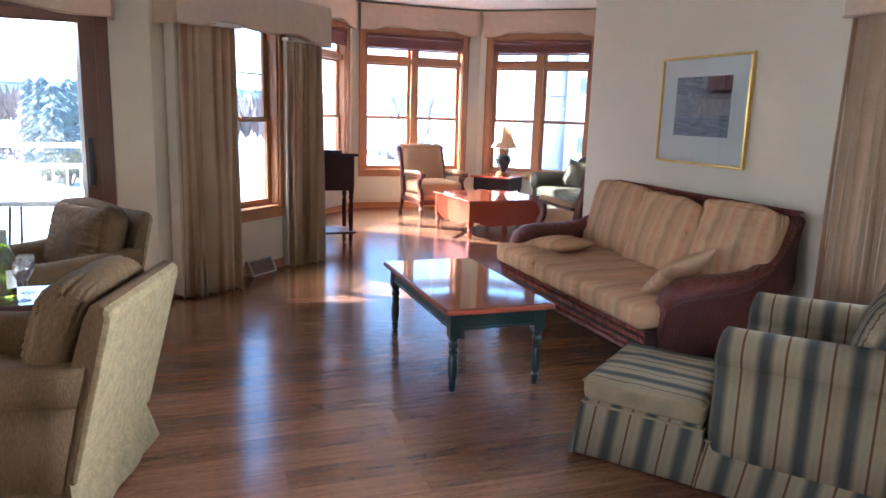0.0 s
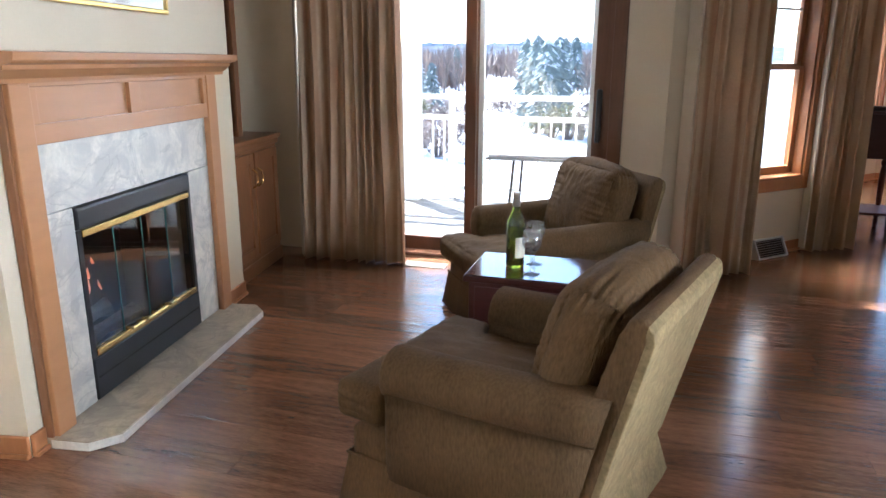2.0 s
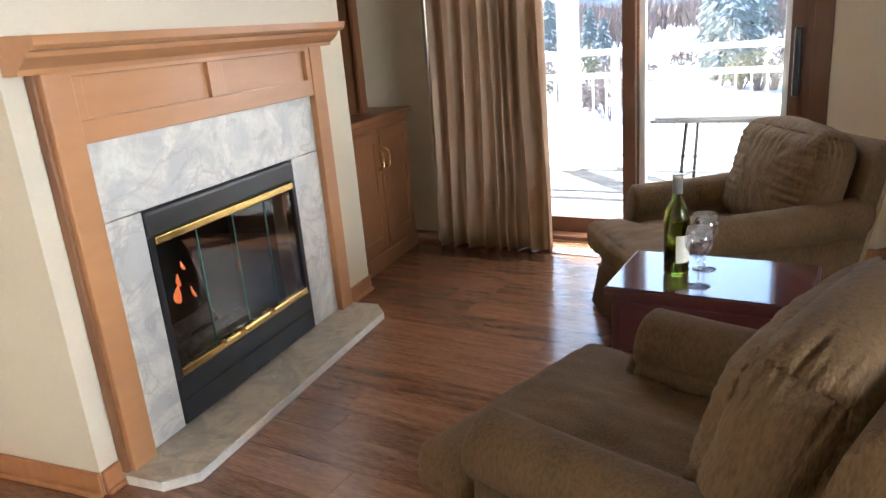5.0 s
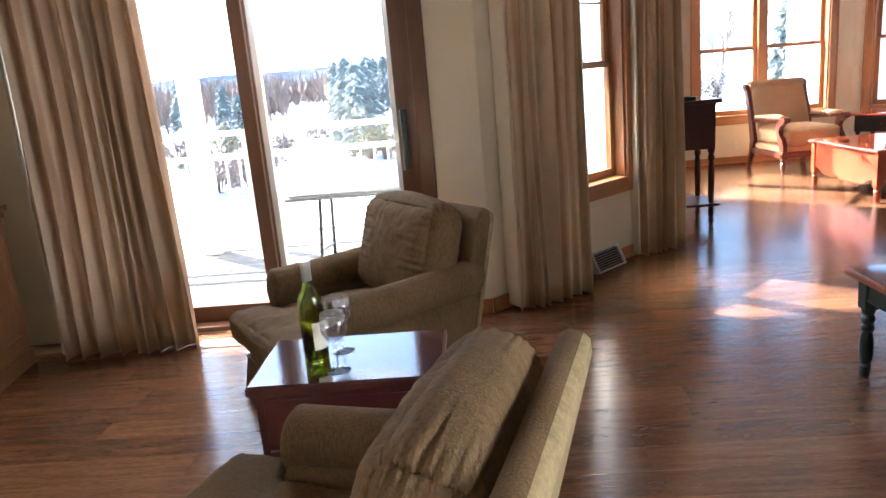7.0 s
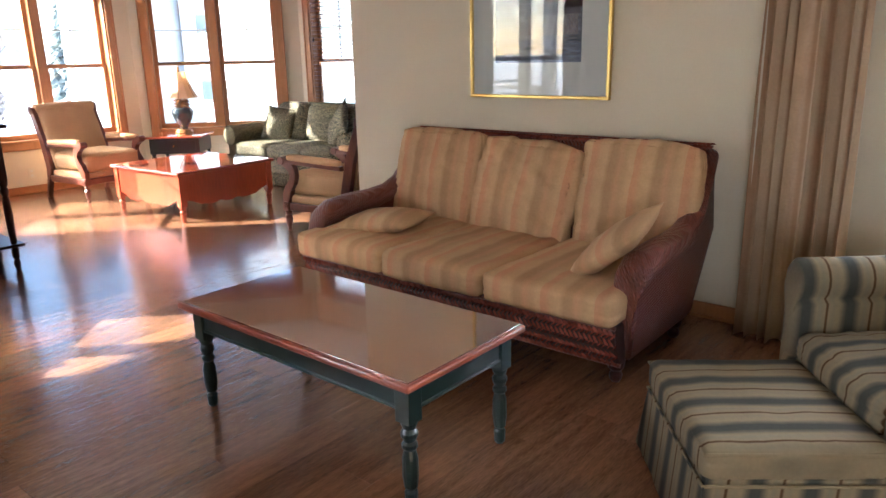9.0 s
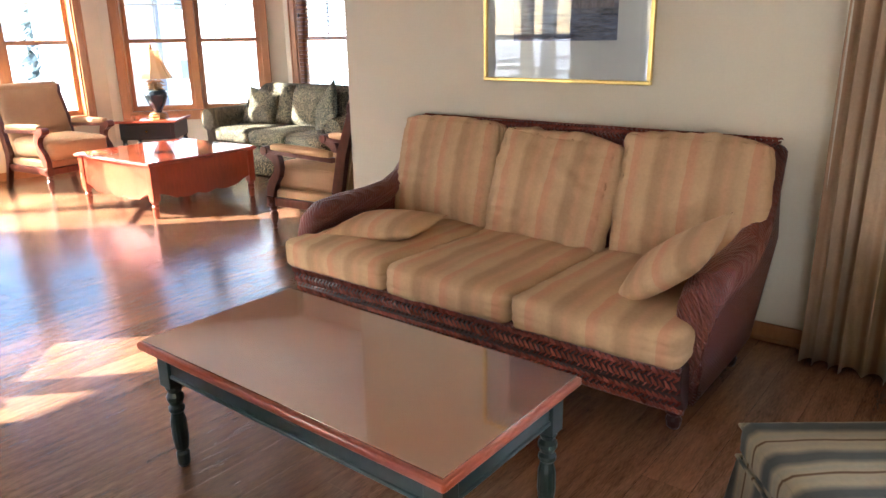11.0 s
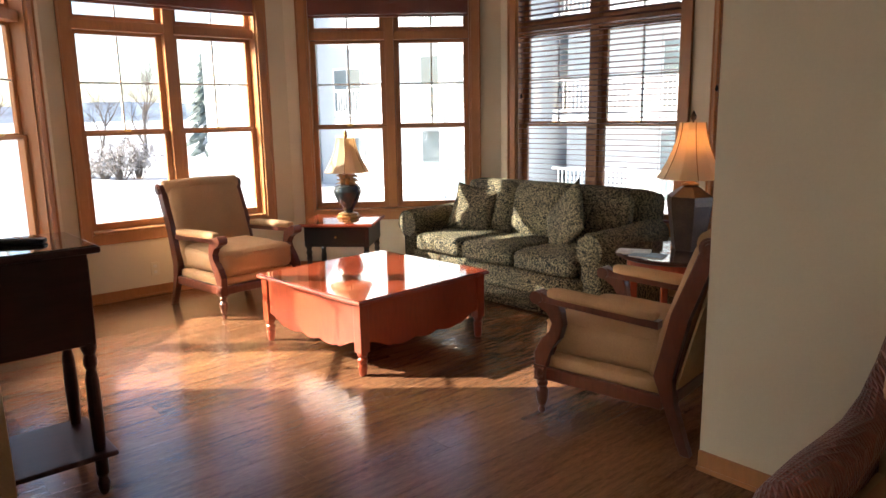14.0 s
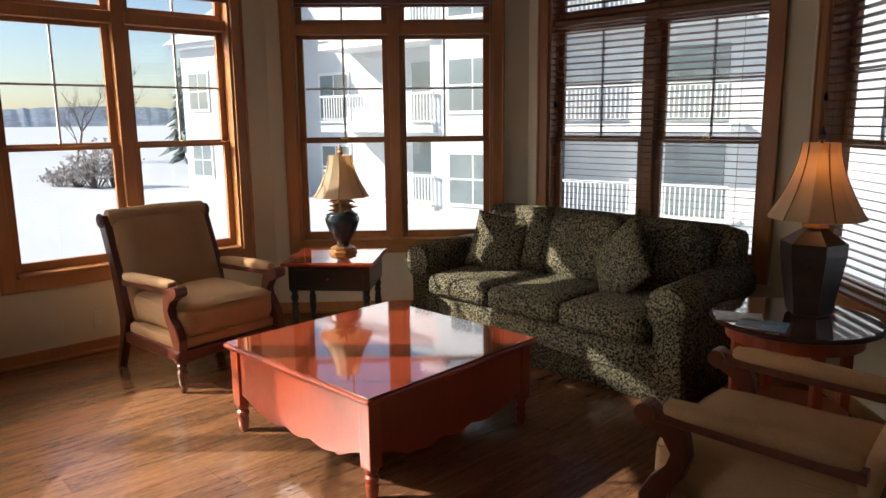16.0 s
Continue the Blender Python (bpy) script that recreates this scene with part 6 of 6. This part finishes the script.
def facade(p, q, top, wins, balconies=(), deep=6.0):
    """One face of the building: a thick wall, its windows (s, z, w, h) and balconies (s0, s1, z)."""
    m, L = along(q, p)
    fl = lambda s: L - s
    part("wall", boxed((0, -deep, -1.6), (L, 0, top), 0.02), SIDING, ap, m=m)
    for s, z, w, h in wins:
        a = fl(s + w)
        wd = part("window", boxed((a - 0.08, 0.0, z - 0.08), (a + w + 0.08, 0.05, z + h + 0.08), 0.01), WHITE, ap, m=m)
        for c in range(2):
            part("pane", boxed((a + c * w / 2 + 0.03, 0.045, z + 0.03), (a + (c + 1) * w / 2 - 0.03, 0.058, z + h * 0.48)), DARKPANE, wd)
            part("pane", boxed((a + c * w / 2 + 0.03, 0.045, z + h * 0.52), (a + (c + 1) * w / 2 - 0.03, 0.058, z + h - 0.03)), DARKPANE, wd)
    for s0, s1, z in balconies:
        a, b = fl(s1), fl(s0)
        bal = part("balcony", boxed((a, 0.0, z - 0.22), (b, 1.5, z), 0.02), WHITE, ap, m=m)
        bm = bmesh.new()
        block(bm, (a, 1.42, z + 0.95), (b, 1.48, z + 1.02))
        block(bm, (a, 1.43, z + 0.1), (b, 1.47, z + 0.15))
        for k in range(int((b - a) / 0.13)):
            block(bm, (a + k * 0.13, 1.44, z + 0.12), (a + k * 0.13 + 0.03, 1.46, z + 0.98))
        part("railing", bm, WHITE, bal)
        part("sliding_door", boxed((a + 0.5, 0.01, z + 0.02), (a + 2.1, 0.05, z + 2.05)), DARKPANE, bal)
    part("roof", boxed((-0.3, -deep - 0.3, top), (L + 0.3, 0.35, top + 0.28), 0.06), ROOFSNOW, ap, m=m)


facade((-29.6, 12.4), (-25.4, 13.2), 4.3, [(0.5, 2.0, 1.2, 1.4), (2.4, 2.0, 1.4, 1.4), (0.5, -0.6, 1.2, 1.3), (2.4, -0.6, 1.4, 1.3)])
facade((-25.4, 15.4), (-17.6, 16.6), 7.2, [(1.0, 1.6, 1.5, 1.6), (1.0, -1.0, 1.5, 1.6)], [(2.6, 7.7, 1.35), (2.6, 7.7, -1.2), (2.6, 7.7, 4.1)])
facade((-17.8, 15.2), (-14.6, 16.0), 7.2, [(0.7, 1.75, 1.7, 1.55), (0.7, -1.05, 1.7, 1.55), (0.7, 4.5, 1.7, 1.55)])
facade((-14.6, 17.8), (-6.6, 19.4), 7.2, [(5.8, 1.7, 1.6, 1.5), (5.8, -1.0, 1.6, 1.5), (5.8, 4.4, 1.6, 1.5)], [(0.3, 5.2, 1.35), (0.3, 5.2, -1.2), (0.3, 5.2, 4.1)])
facade((-6.6, 17.8), (-1.0, 18.6), 7.2, [(1.0, 1.7, 1.6, 1.5), (3.2, 1.7, 1.6, 1.5), (1.0, -1.0, 1.6, 1.5)], [])
bm = bmesh.new()
bent(bm, [(0.5, 4.5), (-3.2, 7.0), (-6.8, 4.5)], -0.4, 4.7)
gm, gl = along((-25.4, 13.2), (-29.6, 12.4))
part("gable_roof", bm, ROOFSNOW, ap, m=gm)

# ---- trees and far land ----
BARK = material("grey_bark", (0.16, 0.13, 0.11), 0.9, vary=0.3, scale=4)
# Needle green is lightened and greyed to include distance haze.
NEEDLE = material("hazed_conifer_needles", (0.17, 0.205, 0.19), 0.85, vary=0.5, scale=1.2, fine=8)
TWIG = material("russet_brush", (0.27, 0.205, 0.17), 0.9, vary=0.4, scale=1)


def bare_tree(x, y, z, h, seed, label="bare leafless deciduous tree standing in snow"):
    rnd = random.Random(seed)
    th = thing("tree", pose(x, y, z), label, "tree", "bare trees")
    trunk, crown = bmesh.new(), bmesh.new()

    def grow(p, d, l, r, depth):
        pts, rad = [p], [r]
        for k in range(3):
            d = (d + Vector((rnd.uniform(-1, 1), rnd.uniform(-1, 1), rnd.uniform(-0.3, 0.6))) * 0.16).normalized()
            p = p + d * l / 3
            pts.append(p)
            rad.append(r * (1 - 0.2 * (k + 1)))
        tube(trunk if depth < 2 else crown, pts, rad, 5 if depth < 2 else 3)
        if depth < 5:
            for k in range(3 if depth else 5):
                q = pts[rnd.choice((1, 2, 3, 3))]
                s = (d + Vector((rnd.uniform(-1, 1), rnd.uniform(-1, 1), rnd.uniform(-0.1, 0.7))) * 0.75).normalized()
                grow(q, s, l * rnd.uniform(0.55, 0.75), r * 0.5, depth + 1)

    grow(Vector((0, 0, -0.3)), Vector((0, 0, 1)), h * 0.4, h * 0.022, 0)
    part("trunk", trunk, BARK, th)
    part("crown", crown, BARK, th)


def conifer(x, y, z, h, seed):
    rnd = random.Random(seed)
    th = thing("conifer", pose(x, y, z), "snow-flecked dark green conifer", "tree", "conifers")
    part("trunk", turned([(h * 0.025, -0.5), (h * 0.02, h * 0.3), (h * 0.004, h)], 7), BARK, th)
    bm, sn = bmesh.new(), bmesh.new()
    for k in range(420):
        t = rnd.random() ** 0.8
        a, rr = rnd.uniform(0, 2 * math.pi), h * 0.2 * (1 - t) * rnd.uniform(0.45, 1.1) + 0.05
        c = Vector((rr * math.cos(a), rr * math.sin(a), h * (0.08 + 0.92 * t)))
        l, w = h * rnd.uniform(0.05, 0.11), h * rnd.uniform(0.025, 0.05)
        o, s = Vector((math.cos(a), math.sin(a), -0.45)), Vector((-math.sin(a), math.cos(a), rnd.uniform(-0.3, 0.3)))
        tgt = sn if rnd.random() < 0.13 else bm
        q = [tgt.verts.new(c - o * l * 0.6), tgt.verts.new(c + s * w), tgt.verts.new(c + o * l), tgt.verts.new(c - s * w), tgt.verts.new(c + Vector((0, 0, w * 0.9)))]
        for f in ((0, 1, 4), (1, 2, 4), (2, 3, 4), (3, 0, 4), (0, 3, 2, 1)):
            tgt.faces.new([q[i] for i in f])
    part("crown", bm, NEEDLE, th)
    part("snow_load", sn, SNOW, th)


def polar(az, d, ex=-1.0, ey=0.3):
    return ex + d * math.cos(radians(az)), ey + d * math.sin(radians(az))


for az, d, h, sd_ in ((161.5, 56, 8.5, 1), (164.5, 60, 6.5, 2), (171, 85, 8, 3)):
    bare_tree(*polar(az, d), -1.3, h, sd_)
conifer(*polar(156.6, 44), -1.3, 6.5, 5)
OLIVELEAF = material("olive_shrub_leaf", (0.20, 0.19, 0.10), 0.85, vary=0.5, scale=2, fine=12)


def shrub(x, y, z, r, h, seed, mat, label):
    """A low uneven bush: thin stems and many small sprays."""
    rnd = random.Random(seed)
    th = thing("shrub", pose(x, y, z), label, "shrub", "garden shrubs")
    stems, leaves = bmesh.new(), bmesh.new()
    for k in range(34):
        a, t = rnd.uniform(0, 6.283), rnd.random() ** 0.6
        tip = Vector((r * t * math.cos(a), r * t * math.sin(a), h * (1 - 0.45 * t * t) * rnd.uniform(0.6, 1.1)))
        tube(stems, [(0.1 * tip.x, 0.1 * tip.y, -0.1), tip * 0.5 + Vector((0, 0, h * 0.05)), tip], [0.012 * h, 0.009 * h, 0.004 * h], 4)
        for j in range(9):
            c = tip * rnd.uniform(0.45, 1.05) + Vector([rnd.gauss(0, 0.09 * r) for _ in range(3)])
            w = r * rnd.uniform(0.05, 0.13)
            q = [leaves.verts.new(c + Vector([rnd.uniform(-w, w) for _ in range(3)])) for _ in range(4)]
            for f in ((0, 1, 2), (0, 2, 3), (0, 3, 1), (1, 3, 2)):
                leaves.faces.new([q[i] for i in f])
    part("stems", stems, BARK, th)
    part("foliage", leaves, mat, th)


VIEW = (3.4, -1.6)
for k, (az, d, h) in enumerate(((-171.8, 27, 3.9), (-171.0, 31, 4.2), (-172.6, 35, 4.3), (-170.1, 47, 4.6), (-162.7, 37, 2.9), (-161.6, 46, 3.6), (-173.8, 62, 5.2), (-173.0, 70, 5.4), (-176.5, 66, 5.6), (-178.4, 60, 5.2), (-158.6, 52, 4.6), (-156.0, 60, 4.8), (-164.6, 76, 4.4), (-169.8, 84, 5.0), (-180.5, 55, 5.0))):
    conifer(*polar(az, d, *VIEW), -1.3, h * 0.84, 20 + k)
for k, (az, d, h) in enumerate(((-170.1, 62, 6.8), (-174.9, 58, 4.6), (-164.9, 62, 4.4), (-163.6, 57, 4.2), (-160.8, 60, 5.0), (-159.6, 55, 4.4), (-157.4, 58, 4.6), (-176.6, 52, 4.2), (-178.8, 56, 4.6), (-175.7, 44, 3.4), (-162.0, 64, 4.8), (-171.9, 72, 5.4))):
    bare_tree(*polar(az, d, *VIEW), -1.3, h, 40 + k)
for k, (az, d, r, h, mt) in enumerate(((-173.6, 25, 0.75, 1.5, 0), (-172.4, 25.5, 0.7, 1.25, 0), (-174.6, 25, 0.5, 1.2, 1), (-176.2, 26, 0.8, 1.7, 1), (-177.6, 25, 0.7, 1.4, 1), (-171.0, 27, 0.6, 0.9, 0), (-163.2, 20, 0.8, 1.3, 1), (-162.0, 22, 0.7, 1.0, 1), (-164.4, 24, 0.7, 0.9, 1), (-160.8, 21, 0.8, 1.1, 1), (-165.8, 31, 0.8, 0.9, 1), (-159.5, 25, 0.8, 1.2, 0), (-163.6, 30, 1.0, 1.2, 1), (-161.4, 33, 1.1, 1.2, 0), (-158.0, 30, 1.0, 1.3, 1), (-168.2, 38, 0.8, 0.8, 1), (-175.4, 34, 1.0, 1.4, 1), (-170.0, 33, 0.8, 0.9, 1), (-179.0, 30, 0.9, 1.5, 1))):
    shrub(*polar(az, d, *VIEW), -1.3, r, h, 70 + k, TWIG if mt else OLIVELEAF, "leafless russet shrub standing in snow" if mt else "olive-green shrub standing in snow")
# Twigs are paled in colour to carry the haze over the shore.
HAZETWIG = material("hazed_twigs", (0.44, 0.40, 0.38), 0.9, vary=0.3, scale=2)
for k, (az, d, r, h) in enumerate(((164.6, 36, 1.1, 1.3), (163.5, 35, 1.3, 2.0), (162.3, 35, 1.2, 1.8), (165.6, 37, 0.9, 0.9))):
    shrub(*polar(az, d), -1.3, r, h, 120 + k, HAZETWIG, "leafless frosted shrub by the snowy shore")
# Distance haze is put into both ridge colours, paler and greyer.
HILL = material("hazed_wooded_hill", (0.30, 0.345, 0.41), 1.0, vary=0.45, scale=0.03, fine=0.25, stretch=(1, 1, 3))
HILLWARM = material("hazed_brown_woods", (0.46, 0.42, 0.40), 1.0, vary=0.5, scale=0.05, fine=0.4, stretch=(1, 1, 3))
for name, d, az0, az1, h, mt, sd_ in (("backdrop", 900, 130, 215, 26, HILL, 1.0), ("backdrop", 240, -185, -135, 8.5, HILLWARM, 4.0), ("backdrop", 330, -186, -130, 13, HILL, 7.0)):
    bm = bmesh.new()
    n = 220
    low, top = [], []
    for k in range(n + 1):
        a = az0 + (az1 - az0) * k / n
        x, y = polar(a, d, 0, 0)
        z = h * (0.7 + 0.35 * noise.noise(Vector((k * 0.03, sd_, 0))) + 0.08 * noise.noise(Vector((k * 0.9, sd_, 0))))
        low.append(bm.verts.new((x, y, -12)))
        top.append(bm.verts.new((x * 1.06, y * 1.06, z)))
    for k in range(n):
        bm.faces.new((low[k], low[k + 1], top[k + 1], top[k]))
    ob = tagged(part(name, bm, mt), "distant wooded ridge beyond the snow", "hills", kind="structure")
bm = bmesh.new()
rnd = random.Random(9)
for k in range(2600):
    az, d = rnd.uniform(-186, -148), rnd.uniform(62, 190)
    if -169.6 < az < -166.2 and d < 100:
        continue
    x, y = polar(az, d, 3, -1.6)
    h = (2.67 + d * math.tan(radians(rnd.uniform(-0.6, 1.35)))) * rnd.uniform(0.7, 1.05)
    c = Vector((x, y, -1.35))
    for j in range(8):
        a, w = rnd.uniform(0, 6.28), rnd.uniform(0.12, 0.4) * h / 4
        o = Vector((math.cos(a), math.sin(a), 0))
        tip = c + o * rnd.uniform(0.05, 0.32) * h + Vector((0, 0, h * rnd.uniform(0.55, 1.0)))
        mid = c + (tip - c) * 0.55
        q = [bm.verts.new(c), bm.verts.new(mid + o.cross(Vector((0, 0, 1))) * w), bm.verts.new(tip), bm.verts.new(mid - o.cross(Vector((0, 0, 1))) * w)]
        bm.faces.new(q)
tagged(part("far_brush", bm, TWIG), "distant brown leafless woods on the snowy slope", "brush", kind="stuff")


# ---- floor planks ----
def inside(x, y, poly):
    hit, n = False, len(poly)
    for k in range(n):
        (ax, ay), (bx, by) = poly[k], poly[(k + 1) % n]
        if (ay > y) != (by > y) and x < (bx - ax) * (y - ay) / (by - ay) + ax:
            hit = not hit
    return hit


PW, PL = 0.158, 1.24
grown = []
nn = len(floor_outline)
for k in range(nn):
    a, b, c = Vector(floor_outline[k - 1]), Vector(floor_outline[k]), Vector(floor_outline[(k + 1) % nn])
    d1, d2 = (b - a).normalized(), (c - b).normalized()
    grown.append(b + (Vector((d1.y, -d1.x)) + Vector((d2.y, -d2.x))) * 0.05)
plank_mesh = {}


def plank_data(length):
    key = round(length, 3)
    if key not in plank_mesh:
        bm = boxed((-PW / 2 + 0.0006, -length / 2 + 0.0006, -0.006), (PW / 2 - 0.0006, length / 2 - 0.0006, 0.0))
        me = bpy.data.meshes.new("plank")
        bm.to_mesh(me)
        bm.free()
        me.materials.append(FLOOR)
        plank_mesh[key] = me
    return plank_mesh[key]


rnd = random.Random(2)
pieces = []
x = -6.2
while x < 5.8:
    y = -4.7 - rnd.random() * PL
    while y < 4.9:
        ok = [all(inside(x + sx * PW / 2, y + PL * t, grown) for sx in (-1, 1)) for t in (0, 0.125, 0.25, 0.375, 0.5, 0.625, 0.75, 0.875, 1.0)]
        k = 0
        while k < 8:
            if ok[k] and ok[k + 1]:
                j = k
                while j < 8 and ok[j + 1]:
                    j += 1
                pieces.append((x, y + PL * (k + j) / 16, PL * (j - k) / 8))
                k = j
            k += 1
        y += PL
    x += PW
near = [p for p in pieces if -2.2 < p[0] < 2.6 and -3.6 < p[1] < 2.4]
random.Random(3).shuffle(near)
near = near[:300]
chosen = set(near)
for px, py, L in near:
    ob = new("plank", plank_data(L))
    ob.parent = subfloor
    ob.matrix_basis = pose(px, py, 0)
verts, faces = [], []
for px, py, L in pieces:
    if (px, py, L) in chosen:
        continue
    b = len(verts)
    w, l = PW / 2 - 0.0008, L / 2 - 0.0008
    e = 0.0001
    verts += [(px - w, py - l, -0.006), (px + w, py - l, -0.006), (px + w, py + l, -0.006), (px - w, py + l, -0.006), (px - w + e, py - l + e, 0), (px + w - e, py - l + e, 0), (px + w - e, py + l - e, 0), (px - w + e, py + l - e, 0)]
    faces += [(b + 4, b + 5, b + 6, b + 7), (b, b + 1, b + 5, b + 4), (b + 1, b + 2, b + 6, b + 5), (b + 2, b + 3, b + 7, b + 6), (b + 3, b, b + 4, b + 7)]
me = bpy.data.meshes.new("far_planks")
me.from_pydata(verts, [], faces)
me.materials.append(FLOORREST)
rest = new("far_planks", me)
rest.parent = subfloor
tagged(rest, kind="stuff")
